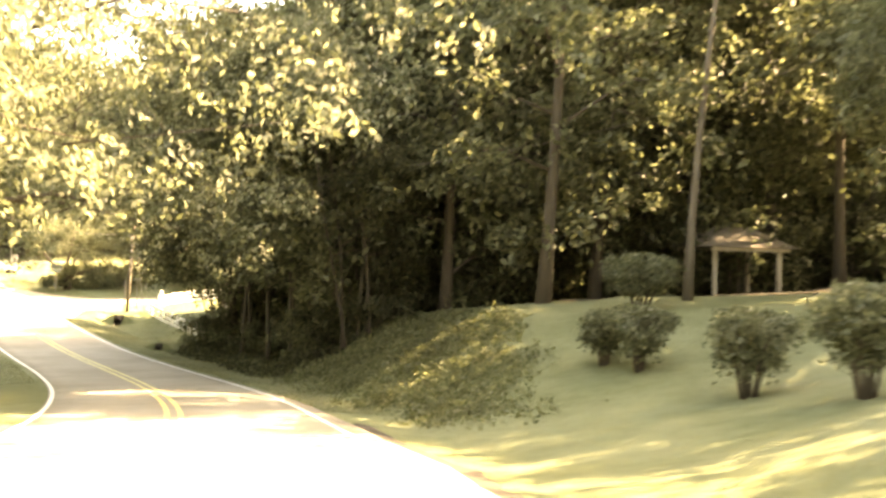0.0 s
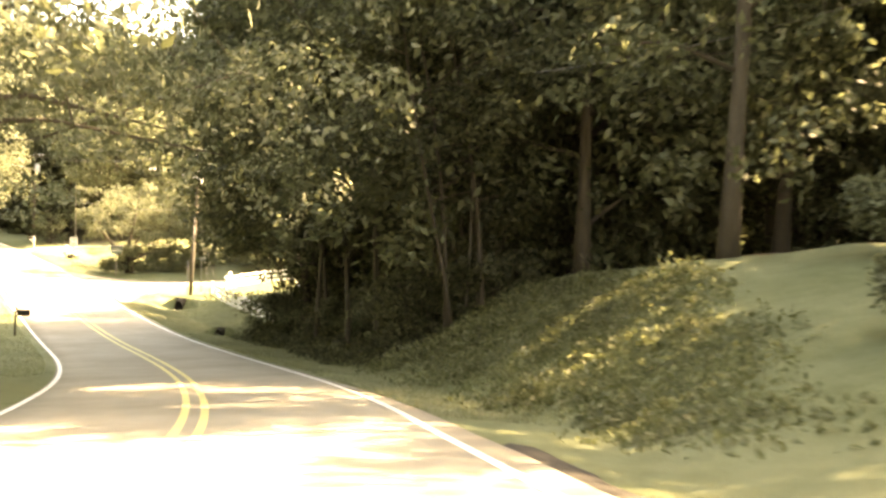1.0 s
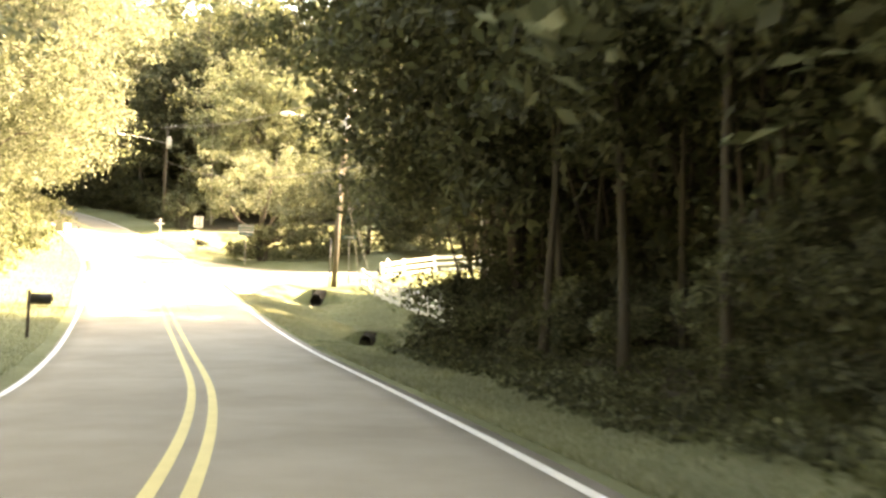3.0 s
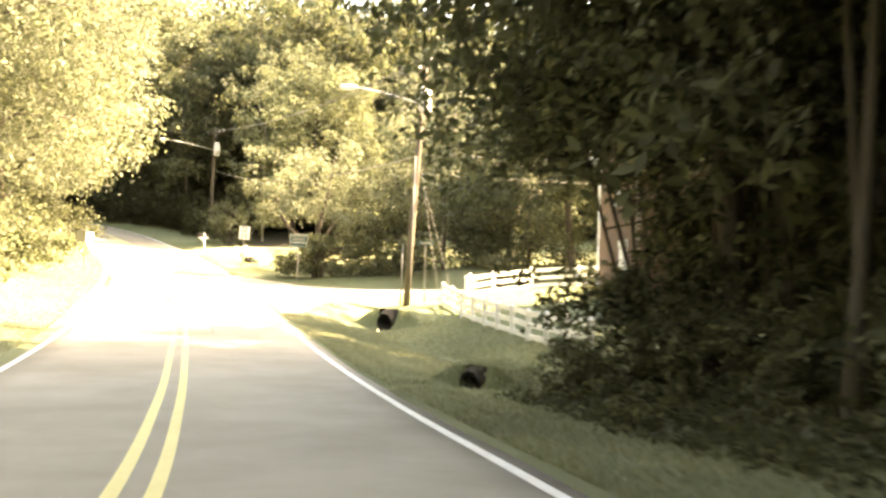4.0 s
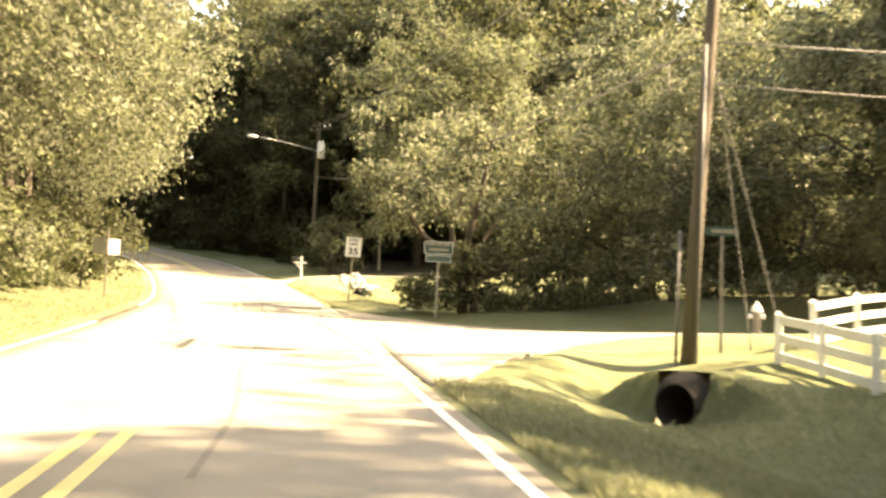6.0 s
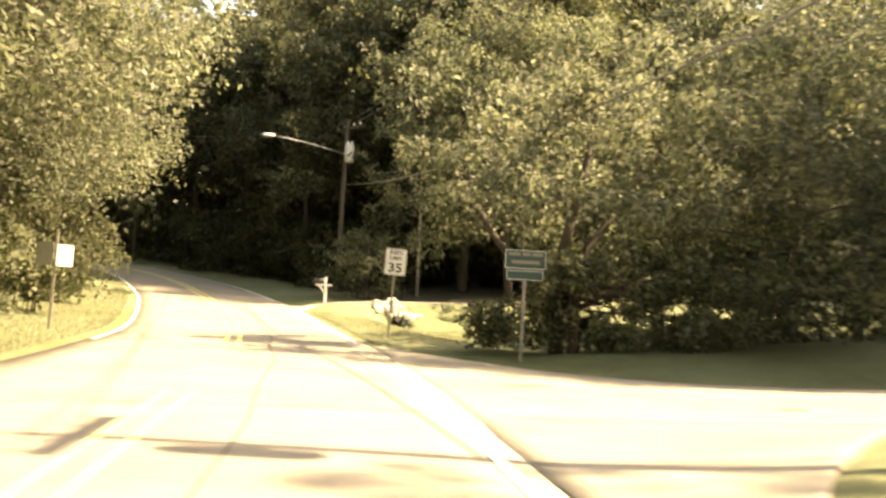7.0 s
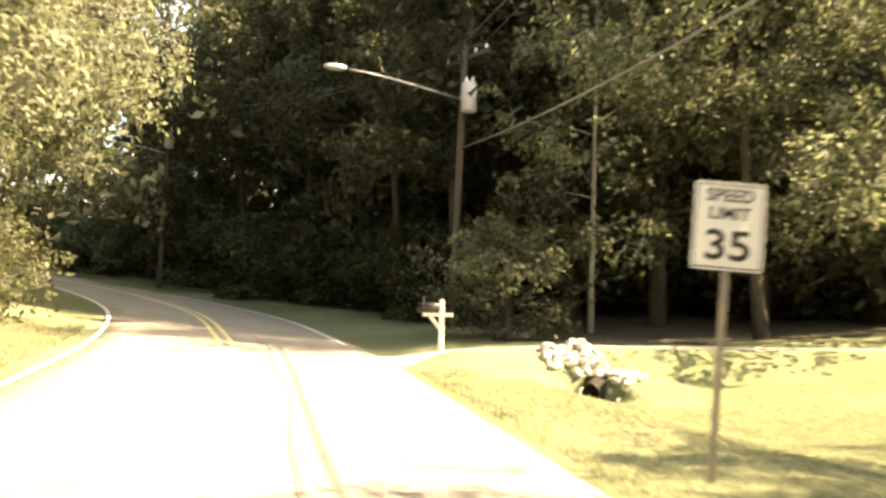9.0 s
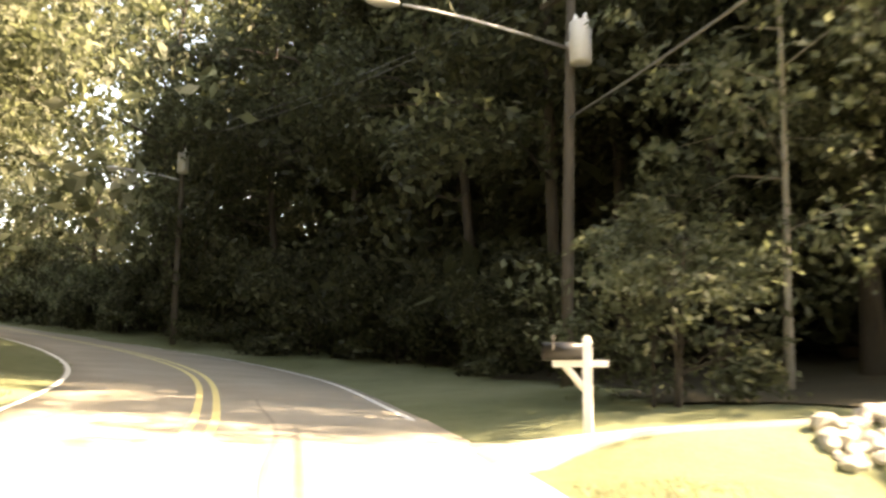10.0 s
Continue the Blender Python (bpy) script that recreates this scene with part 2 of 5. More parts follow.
def road_coords(x, y):
    """Way along, distance to the right, road height for arrays of places."""
    x, y = np.atleast_1d(x).astype(float), np.atleast_1d(y).astype(float)
    s, lat, z = np.empty(len(x)), np.empty(len(x)), np.empty(len(x))
    for a in range(0, len(x), 4000):
        b = slice(a, a + 4000)
        d = (x[b, None] - CL[None, ::2, 0]) ** 2 + (y[b, None] - CL[None, ::2, 1]) ** 2
        i = 2 * d.argmin(1)
        dx, dy = x[b] - CL[i, 0], y[b] - CL[i, 1]
        s[b] = CS[i] + dx * CT[i, 0] + dy * CT[i, 1]
        lat[b] = dx * CN[i, 0] + dy * CN[i, 1]
        far = np.abs(lat[b]) < np.hypot(dx, dy) - 2
        lat[b] = np.where(far, np.sign(lat[b] + 1e-9) * np.hypot(dx, dy), lat[b])
        z[b] = np.interp(s[b], CS, CZ)
    return s, lat, z


# heights over the road, to the right and to the left of it
R_LAT = [0, 3.3, 4.0, 5.0, 6.5, 8.0, 9.3, 11, 14, 20, 35, 90, 400]
R_S = [-40, 0, 12, 19, 25, 31, 38, 44, 50, 58, 63, 72, 79, 86, 95, 104, 113.5, 117, 120, 135, 160]
R_Z = [
    [0, 0, -.08, -.10, .05, .35, .6, .9, 1.4, 2.3, 4, 9, 20],
    [0, 0, -.08, -.10, .05, .35, .6, .9, 1.4, 2.3, 4, 9, 20],
    [0, 0, -.10, -.15, .05, .40, .7, 1.1, 1.7, 2.6, 4, 9, 20],
    [0, 0, -.12, -.2, 0, .25, .5, .8, 1.4, 2.6, 4, 9, 20],
    [0, 0, -.12, -.2, .2, .8, 1.2, 1.65, 2.3, 3.0, 4, 9, 20],
    [0, 0, -.10, -.15, .5, 1.5, 2.1, 2.6, 2.9, 3.1, 4, 9, 20],
    [0, 0, -.08, 0, .7, 1.6, 2.2, 2.6, 2.8, 3.0, 4, 9, 20],
    [0, 0, -.08, -.2, -.1, .5, 1.1, 1.6, 2.2, 2.6, 3.5, 8, 20],
    [0, 0, -.06, -.05, .1, .3, .5, .8, 1.3, 1.9, 3, 8, 20],
    [0, 0, -.06, -.2, -.1, .1, .3, .6, 1.0, 1.5, 2.5, 8, 20],
    [0, 0, -.06, -.35, -.45, 0, .3, .6, 1.0, 1.4, 2.5, 8, 20],
    [0, 0, -.06, -.3, -.6, -.2, .1, .4, .8, 1.2, 2.2, 7, 20],
    [0, 0, -.06, -.2, -.65, -.15, .1, .4, .8, 1.2, 2.2, 7, 20],
    [0, 0, 0, .05, .1, .2, .3, .4, .6, 1.0, 1.9, 6, 18],
    [0, 0, -.03, 0, .1, .2, .3, .5, .8, 1.2, 2, 6, 18],
    [0, 0, -.03, .02, -.15, -.1, .05, .3, .6, 1.1, 2, 6, 18],
    [0, 0, .05, .0, -.35, -.45, -.3, 0, .4, 1.1, 2.4, 7, 18],
    [0, 0, .1, .22, .28, .3, .32, .42, .6, 1.15, 2.4, 7, 18],
    [0, 0, .02, .15, .25, .3, .35, .45, .7, 1.2, 2.4, 7, 18],
    [0, 0, .05, .2, .3, .4, .5, .7, 1.0, 1.6, 3, 8, 18],
    [0, 0, .05, .2, .4, .6, .9, 1.2, 1.6, 2.2, 4, 8, 18],
]
L_LAT = [0, 3.3, 4.2, 6, 9, 14, 25, 80, 400]
L_S = [-40, 20, 40, 55, 66, 80, 95, 110, 125, 160]
L_Z = [
    [0, 0, -.06, -.1, -.3, -.8, -1.5, -2, 4],
    [0, 0, -.06, -.1, -.2, -.6, -1.2, -1, 6],
    [0, 0, -.05, 0, .1, .2, .2, 1, 8],
    [0, 0, .15, .35, .6, .9, 1.0, 2, 10],
    [0, 0, .02, .2, .5, .9, 1.2, 3, 10],
    [0, 0, .02, .15, .4, .8, 1.2, 3, 10],
    [0, 0, .02, .15, .5, 1.0, 1.4, 4, 10],
    [0, 0, .0, .1, .3, .7, 1.4, 4, 10],
    [0, 0, .0, .1, .2, .4, 1.0, 3, 10],
    [0, 0, .0, .1, .2, .4, 1.0, 3, 10],
]


def table(s, lat, ss, ll, zz):
    zz = np.array(zz, float)
    cols = np.stack([np.interp(s, ss, zz[:, k]) for k in range(len(ll))], -1)
    j = np.clip(np.searchsorted(ll, lat) - 1, 0, len(ll) - 2)
    ll = np.array(ll, float)
    u = np.clip((lat - ll[j]) / (ll[j + 1] - ll[j]), 0, 1)
    rows = np.arange(len(s))
    return cols[rows, j] * (1 - u) + cols[rows, j + 1] * u


# the side road, leaving to the right, and the driveway beyond it
SIDE_S, SIDE_DIR, SIDE_HALF = 88.0, np.array([0.87, 0.493]), 3.4
SIDE_O = np.array(on_road(SIDE_S)[:2])
SIDE_N = np.array([SIDE_DIR[1], -SIDE_DIR[0]])  # towards the oncoming camera


def side_coords(x, y):
    dx, dy = x - SIDE_O[0], y - SIDE_O[1]
    return dx * SIDE_DIR[0] + dy * SIDE_DIR[1], dx * SIDE_N[0] + dy * SIDE_N[1]


def side_half(u):
    flare = np.clip((12.5 - u) / 9.5, 0, 1)
    return SIDE_HALF + 8.2 * flare**3.2


def side_height(u, zroad):
    own = np.interp(SIDE_S, CS, CZ) + np.interp(u, [0, 3, 10, 25, 60, 200, 900], [0, 0.02, 0.15, 0.45, 1.7, 6, 30])
    w = np.clip((u - 3.0) / 8.0, 0, 1)
    w = w * w * (3 - 2 * w)
    return zroad * (1 - w) + own * w


DRIVE_S, DRIVE_DIR = 116.5, np.array([0.8, 0.6])
DRIVE_O = np.array(on_road(DRIVE_S)[:2])


def drive_coords(x, y):
    dx, dy = x - DRIVE_O[0], y - DRIVE_O[1]
    return dx * DRIVE_DIR[0] + dy * DRIVE_DIR[1], dx * DRIVE_DIR[1] - dy * DRIVE_DIR[0]


CULVERTS = [(-20.66, 75.4, -3.72, 0.31, -22), (-14.1, 59.6, -4.14, 0.2, -20), (-40.45, 107.4, -1.12, 0.25, -28)]


def culvert_shape(x, y, z):
    """A bank over each pipe and a scour before it."""
    for cx, cy, cz, r, turn in CULVERTS:
        c, sn = math.cos(radians(turn)), math.sin(radians(turn))
        a, b = (x - cx) * c + (y - cy) * sn, -(x - cx) * sn + (y - cy) * c
        over = np.clip((b - 0.05) / 0.14, 0, 1) * np.clip((2.6 - b) / 1.2, 0, 1) * np.exp(-((a / (4.2 * r)) ** 4))
        z = np.maximum(z, z * (1 - over) + (cz + 1.6 * r) * over)
        low = np.clip((0.12 - b) / 0.1, 0, 1) * np.clip((b + 3.0) / 2.0, 0, 1) * np.exp(-((a / (1.9 * r)) ** 4))
        z = z * (1 - low) + np.minimum(z, cz - 0.75 * r) * low
    return z


def ground_height(x, y, bare=False):
    """Height of the ground sheet at arrays of places."""
    x, y = np.atleast_1d(x).astype(float), np.atleast_1d(y).astype(float)
    s, lat, z0 = road_coords(x, y)
    rel = np.where(lat >= 0, table(s, np.abs(lat), R_S, R_LAT, R_Z), table(s, np.abs(lat), L_S, L_LAT, L_Z))
    rough = np.array([noise.noise((a * 0.35, b * 0.35, 3.1)) * 0.10 + noise.noise((a * 1.3, b * 1.3, 7.7)) * 0.03 for a, b in zip(x, y)])
    away = np.clip((np.abs(lat) - 3.6) / 2.5, 0, 1)
    z = z0 + rel + rough * away
    u, v = side_coords(x, y)
    zside = side_height(u, z0)
    w = np.clip((side_half(np.maximum(u, 0)) + 3.2 - np.abs(v)) / 3.0, 0, 1) * np.clip((u - 2.8) / 1.0, 0, 1)
    w = w * w * (3 - 2 * w)
    z = z * (1 - w) + (zside - 0.02) * w
    du, dv = drive_coords(x, y)
    wd = np.clip((1.9 - np.abs(dv)) / 0.8, 0, 1) * np.clip((du - 3.0) / 1.0, 0, 1) * (lat > 0)
    zd = np.interp(DRIVE_S, CS, CZ) + np.interp(du, [0, 3.3, 4.5, 6.5, 10, 20, 60, 400], [0, 0.05, 0.26, 0.4, 0.5, 0.8, 2.5, 18])
    z = z * (1 - wd) + zd * wd
    z = culvert_shape(x, y, z)
    if not bare:
        wide = 0.75 * np.clip((24 - s) / 9, 0, 1) ** 1.3 * (lat > 0)
        rim = np.where(lat > 0, edge_right(s) + wide, EDGE_LEFT)
        under = np.clip((rim + 0.45 - np.abs(lat)) / 0.42, 0, 1)
        z = z - np.where(lat > 0, 0.045 + 0.03 * (wide > 0.05), 0.036) * under
        z = z - 0.1 * np.clip((side_half(np.maximum(u, 0)) + 0.4 - np.abs(v)) / 0.42, 0, 1) * (u > 2.5) * (lat > HALF)
        z = z - 0.05 * np.clip((1.5 - np.abs(dv)) / 0.3, 0, 1) * ((du > 3.0) & (du < 60) & (lat > 0))
    return z


def gz(x, y):
    return float(ground_height(x, y, bare=True)[0])


def grid_mesh(name, xs, ys, height, material):
    gx, gy = np.meshgrid(xs, ys)
    z = height(gx.ravel(), gy.ravel())
    nx, ny = len(xs), len(ys)
    i = (np.arange(ny - 1)[:, None] * nx + np.arange(nx - 1)[None]).ravel()
    return mesh_from(name, np.stack([gx.ravel(), gy.ravel(), z], -1), np.stack([i, i + 1, i + nx + 1, i + nx], -1), material, True)


xs = np.r_[[-3000, -1500, -800, -450, -280, -190, -140], np.arange(-112, -60, 1.4), np.arange(-60, 26, 0.42), np.arange(26, 60, 2.5), [70, 100, 150, 260, 450, 800, 1500, 3000]]
ys = np.r_[[-3000, -1500, -800, -400, -200, -110, -70, -50], np.arange(-38, 0, 2.0), np.arange(0, 126, 0.42), np.arange(126, 190, 1.8), [200, 230, 280, 360, 500, 800, 1500, 3000]]
xs, ys = np.unique(np.r_[xs, np.arange(-22.1, -19.3, 0.12), np.arange(-15.2, -13.0, 0.14), np.arange(-41.8, -39.4, 0.12)].round(3)), np.unique(np.r_[ys, np.arange(73.2, 77.0, 0.12), np.arange(58.2, 61.2, 0.14), np.arange(105.6, 109.2, 0.12)].round(3))
ground_me = grid_mesh("ground", xs, ys, ground_height, M_GRASS)
# the ground is open where the pipes run in
bm = bmesh.new()
bm.from_mesh(ground_me)
gone = []
for cx, cy, cz, r, turn in CULVERTS:
    c, sn = math.cos(radians(turn)), math.sin(radians(turn))
    for f in bm.faces:
        q = f.calc_center_median()
        if abs(q.x - cx) < 1.5 and abs(q.y - cy) < 1.5:
            a, b = (q.x - cx) * c + (q.y - cy) * sn, -(q.x - cx) * sn + (q.y - cy) * c
            if abs(a) < r * 1.25 and 0.02 < b < 0.26:
                gone.append(f)
bmesh.ops.delete(bm, geom=gone, context="FACES")
bm.to_mesh(ground_me)
bm.free()
ground = tagged(new("ground", ground_me), "mown roadside grass with dry patches and swales", "grass", kind="structure")


def strip(name, line_s, lats, material, lift=0.0, crown=0.03):
    """A sheet along the road between distances from its middle."""
    rows = []
    for s in line_s:
        for lat in lats(s) if callable(lats) else lats:
            x, y, z = on_road(s, lat)
            rows.append((x, y, z - 0.03 + lift + crown * (1 - (lat / HALF) ** 2)))
    k = len(lats(line_s[0]) if callable(lats) else lats)
    i = (np.arange(len(line_s) - 1)[:, None] * k + np.arange(k - 1)[None]).ravel()
    return mesh_from(name, rows, np.stack([i, i + 1, i + k + 1, i + k], -1), material, True)


def edged(me, depth):
    """Gives a sheet its thickness downwards."""
    bm = bmesh.new()
    bm.from_mesh(me)
    rim = [e for e in bm.edges if e.is_boundary]
    made = bmesh.ops.extrude_edge_only(bm, edges=rim)["geom"]
    for v in made:
        if isinstance(v, bmesh.types.BMVert):
            v.co.z -= depth
        elif isinstance(v, bmesh.types.BMFace):
            v.smooth = False
    bm.to_mesh(me)
    bm.free()
    return me


wob = lambda s, k: 0.05 * noise.noise((s * 0.5, k, 0.0)) + 0.03 * noise.noise((s * 2.1, k, 5.0))
def right_edge(s):
    """The right edge swings wide where the lawn begins."""
    return 0.75 * float(np.clip((24 - s) / 9, 0, 1)) ** 1.3


ALONG = np.arange(-44, 212, 1.0)
road = new("road", edged(strip("road", ALONG, lambda s: [-EDGE_LEFT - 0.4 * wob(s, 1), -2.4, -1.2, 0, 1.2, 2.4, float(edge_right(s)) + right_edge(s) + 0.7 * wob(s, 9)], M_ROAD), 0.16))
tagged(road, "two-lane worn grey asphalt road bending uphill", "road", kind="structure")


def side_sheet():
    us, vs, rows = np.r_[np.arange(2.9, 16, 0.3), np.arange(16, 130, 3.0)], np.linspace(-1, 1, 61), []
    for u in us:
        for v in vs:
            p = SIDE_O + u * SIDE_DIR + v * side_half(u) * SIDE_N
            rows.append(p)
    rows = np.array(rows)
    s, lat, z0 = road_coords(rows[:, 0], rows[:, 1])
    u, v = side_coords(rows[:, 0], rows[:, 1])
    over = np.clip((2.97 - lat) / 0.25, 0, 1)
    z = side_height(u, z0) - 0.03 - 0.05 * over
    k = len(vs)
    i = (np.arange(len(us) - 1)[:, None] * k + np.arange(k - 1)[None]).ravel()
    return mesh_from("side_road", np.column_stack([rows, z]), np.stack([i, i + k, i + k + 1, i + 1], -1), M_ROAD, True)


tagged(new("side_road", edged(side_sheet(), 0.14)), "pale sunlit asphalt side road joining the main road", "road", kind="structure")


def drive_sheet():
    us, vs, rows = np.r_[np.arange(2.6, 60, 0.8)], [-0.9, -0.3, 0.3, 0.9], []
    for u in us:
        for v in vs:
            f = 1 + 0.5 * max(0, (4.6 - u) / 1.5) ** 2
            p = DRIVE_O + u * DRIVE_DIR + v * f * np.array([DRIVE_DIR[1], -DRIVE_DIR[0]])
            over = float(np.clip((HALF + 0.15 - road_coords(p[0], p[1])[1][0]) / 0.3, 0, 1))
            rows.append((p[0], p[1], gz(p[0], p[1]) + 0.012 - 0.07 * over))
    k = len(vs)
    i = (np.arange(len(us) - 1)[:, None] * k + np.arange(k - 1)[None]).ravel()
    return mesh_from("driveway", rows, np.stack([i, i + k, i + k + 1, i + 1], -1), M_DRIVE, True)


tagged(new("driveway", edged(drive_sheet(), 0.16)), "narrow pale concrete driveway beside the mailbox", "driveway", kind="structure")

# bare soil along the widened edge
soil = strip("soil_edge", np.arange(2, 22.5, 0.5), lambda q: [HALF + right_edge(q) - 0.1, HALF + right_edge(q) + 0.12 + 2 * wob(q, 3), HALF + right_edge(q) + 0.38 + 4 * wob(q * 1.7, 6)], M_SOIL, -0.03)
for v in soil.vertices:
    v.co.z = max(v.co.z - 0.03, gz(v.co.x, v.co.y) + 0.012) if abs(float(road_coords(v.co.x, v.co.y)[1][0])) > HALF + right_edge(float(road_coords(v.co.x, v.co.y)[0][0])) else v.co.z - 0.03
tagged(new("soil_edge", soil), "dark bare soil washed out along the road edge", "soil", kind="structure")

# painted lines
for k, lat in enumerate((-0.29, 0.0)):
    for a, b in ((-44, 86.5), (95.0, 211)):
        line = strip("yellow_line", np.arange(a, b, 1.0), [lat - 0.06, lat + 0.06], M_YELLOW_LINE, 0.006)
        tagged(new("yellow_line", line), "worn double yellow centre line", "road marking", kind="structure")
for lat, spans in ((-3.03, ((-44, 88), (97, 211))), (2.84, ((-44, 83.5), (99.5, 114.5), (121, 211)))):
    for a, b in spans:
        line = strip("edge_line", np.arange(a, b + 0.5, 1.0), lambda s: [lat + right_edge(s) * (lat > 0) - 0.06, lat + right_edge(s) * (lat > 0) + 0.06], M_WHITE_LINE, 0.006)
        tagged(new("edge_line", line), "white painted edge line of the road", "road marking", kind="structure")

# ---- trees ----


def leaf_cloud(rng, centres, sizes, count, leaf, spray=9):
    """Leaves round clump centres: little folded blades in sprays that share a lie, facing outwards and up."""
    centres, sizes = np.asarray(centres), np.asarray(sizes)
    few = max(1, count // spray)
    count = few * spray
    pick = rng.choice(len(centres), few, p=sizes**2 / (sizes**2).sum())
    d = rng.normal(size=(few, 3))
    d /= np.linalg.norm(d, axis=1)[:, None]
    r = rng.uniform(0.45, 1.0, few) ** 0.5 * rng.uniform(0.75, 1.2, few)
    pos = centres[pick] + d * (sizes[pick] * r)[:, None] * np.array([1, 1, 0.5])
    pos[:, 2] -= 0.15 * sizes[pick] * rng.random(few)
    lie = 0.75 * d + np.array([0, 0, 0.5]) + 0.45 * rng.normal(size=(few, 3))
    lie /= np.linalg.norm(lie, axis=1)[:, None]
    pos, lie, d = (np.repeat(q, spray, axis=0) for q in (pos, lie, d))
    off = rng.normal(size=(count, 3)) * leaf * 1.9
    off -= 0.75 * lie * (off * lie).sum(1)[:, None]
    off[:, 2] -= 0.5 * np.linalg.norm(off, axis=1)
    pos = pos + off
    nrm = lie + 0.42 * rng.normal(size=(count, 3))
    nrm /= np.linalg.norm(nrm, axis=1)[:, None]
    t = np.cross(nrm, rng.normal(size=(count, 3)))
    t /= np.linalg.norm(t, axis=1)[:, None]
    b = np.cross(nrm, t)
    size = leaf * rng.uniform(0.6, 1.35, count)[:, None]
    v = np.stack([pos - t * size, pos + b * size * 0.48 + nrm * size * 0.12, pos + t * size - nrm * size * 0.1, pos - b * size * 0.48 + nrm * size * 0.12], 1).reshape(-1, 3)
    i = 4 * np.arange(count)
    return v, np.concatenate([np.stack([i, i + 1, i + 2], -1), np.stack([i, i + 2, i + 3], -1)])


def under(skirt, p):
    """Height below which a tree with a raised skirt carries nothing."""
    return skirt[0] + skirt[1] * max(0.0, math.hypot(p[0], p[1]) - skirt[2])


def make_tree(seed, height, radius, base, trunk, leaves, leaf, mat_leaf, mat_bark, lean=(0, 0), clumps=90, squash=1.0, stems=1, droop=0.0, skirt=None):
    """Meshes of a tree: trunk with limbs, and a crown of leaf clumps round the limbs' ends. base: where the crown begins."""
    rng = np.random.default_rng(seed)
    bm = bmesh.new()
    centres, sizes = [], []
    for st in range(stems):
        a0 = rng.uniform(0, 6.28)
        foot = np.array([math.cos(a0), math.sin(a0), 0]) * (0 if stems == 1 else rng.uniform(0.2, 0.9) * radius * 0.35)
        top = foot + np.array([lean[0] + rng.normal() * 0.25, lean[1] + rng.normal() * 0.25, height * rng.uniform(0.82, 0.92)])
        pts, n = [], 9
        bend = rng.normal(size=3) * 0.02 * height
        for k in range(n):
            u = k / (n - 1)
            p = foot + (top - foot) * np.array([u**1.35, u**1.35, u]) + bend * math.sin(3.1 * u) * np.array([1, 1, 0])
            pts.append(p)
        pts[0] = pts[0] - np.array([0, 0, 0.4])
        rad = [trunk * (1.0 if stems == 1 else 0.6) * (1 - 0.88 * (k / (n - 1))) * (1.35 if k == 0 else 1) for k in range(n)]
        tube(bm, pts, rad, 9)
        limbs = max(5, int(16 / stems))
        for j in range(limbs):
            u = base / height + (0.97 - base / height) * (j + rng.random()) / limbs
            k = u * (n - 1)
            p0 = pts[int(k)] + (pts[min(int(k) + 1, n - 1)] - pts[int(k)]) * (k - int(k))
            ang = j * 2.4 + rng.uniform(-0.5, 0.5)
            w = (u - base / height) / (1 - base / height)
            reach = radius * (0.55 + 0.6 * math.sin(math.pi * min(1, 0.25 + 0.75 * w))) * rng.uniform(0.65, 1.12)
            d = np.array([math.cos(ang), math.sin(ang), 0])
            rise = rng.uniform(0.15, 0.55) - droop
            mid, end = p0 + d * reach * 0.5 + np.array([0, 0, reach * rise * 0.7]), p0 + d * reach + np.array([0, 0, reach * (rise * 0.9 - 0.1)])
            r0 = trunk * 0.38 * (1 - 0.6 * u)
            bare = skirt and min(mid[2] - under(skirt, mid), end[2] - under(skirt, end)) < 0.3
            if not bare:
                tube(bm, [p0, mid, end], [r0, r0 * 0.6, r0 * 0.2], 6)
            for q in range(3):
                f = rng.uniform(0.35, 0.9)
                a = p0 + (end - p0) * f
                e = a + (d * 0.5 + rng.normal(size=3) * 0.6) * reach * 0.38
                if not bare and not (skirt and e[2] < under(skirt, e) + 0.3):
                    tube(bm, [a, e], [r0 * 0.35, r0 * 0.1], 5)
                centres.append(e)
                sizes.append(radius * rng.uniform(0.14, 0.27))
            for f in (0.7, 1.0):
                centres.append(p0 + (end - p0) * f + rng.normal(size=3) * 0.12 * reach)
                sizes.append(radius * rng.uniform(0.16, 0.3))
    while len(centres) < clumps:
        k = rng.integers(len(centres))
        off = rng.normal(size=3) * radius * 0.24
        centres.append(centres[k] + off * np.array([1, 1, 0.7]))
        sizes.append(radius * rng.uniform(0.09, 0.22))
    centres = np.array(centres)
    centres[:, 2] = np.maximum(centres[:, 2], 0.35)
    if skirt:
        reach = np.hypot(centres[:, 0], centres[:, 1])
        keep = centres[:, 2] > skirt[0] + skirt[1] * (reach - skirt[2]) * (reach > skirt[2])
        centres, sizes = centres[keep], np.array(sizes)[keep]
    v, f = leaf_cloud(rng, centres, sizes, leaves, leaf)
    v[:, 2] = np.maximum(v[:, 2], 0.03)
    return bm_mesh("trunk", bm, mat_bark, True), mesh_from("crown", v, f, mat_leaf)


TREE_KINDS = {}


def tree_kind(key, name, label, *a, **k):
    TREE_KINDS[key] = (name, label, *make_tree(*a, **k))


def plant(key, x, y, turn=0.0, size=1.0, label="", group="", wide=1.0, sink=0.1):
    name, text, trunk_me, crown_me = TREE_KINDS[key]
    ob = thing(name, label or text, "bush" if name == "bush" else "tree", pose(x, y, gz(x, y) - sink, 0, 0, turn) @ Matrix.Diagonal((size * wide, size * wide, size, 1)), group)
    part("trunk", trunk_me, None, ob)
    part("crown", crown_me, None, ob)
    return ob


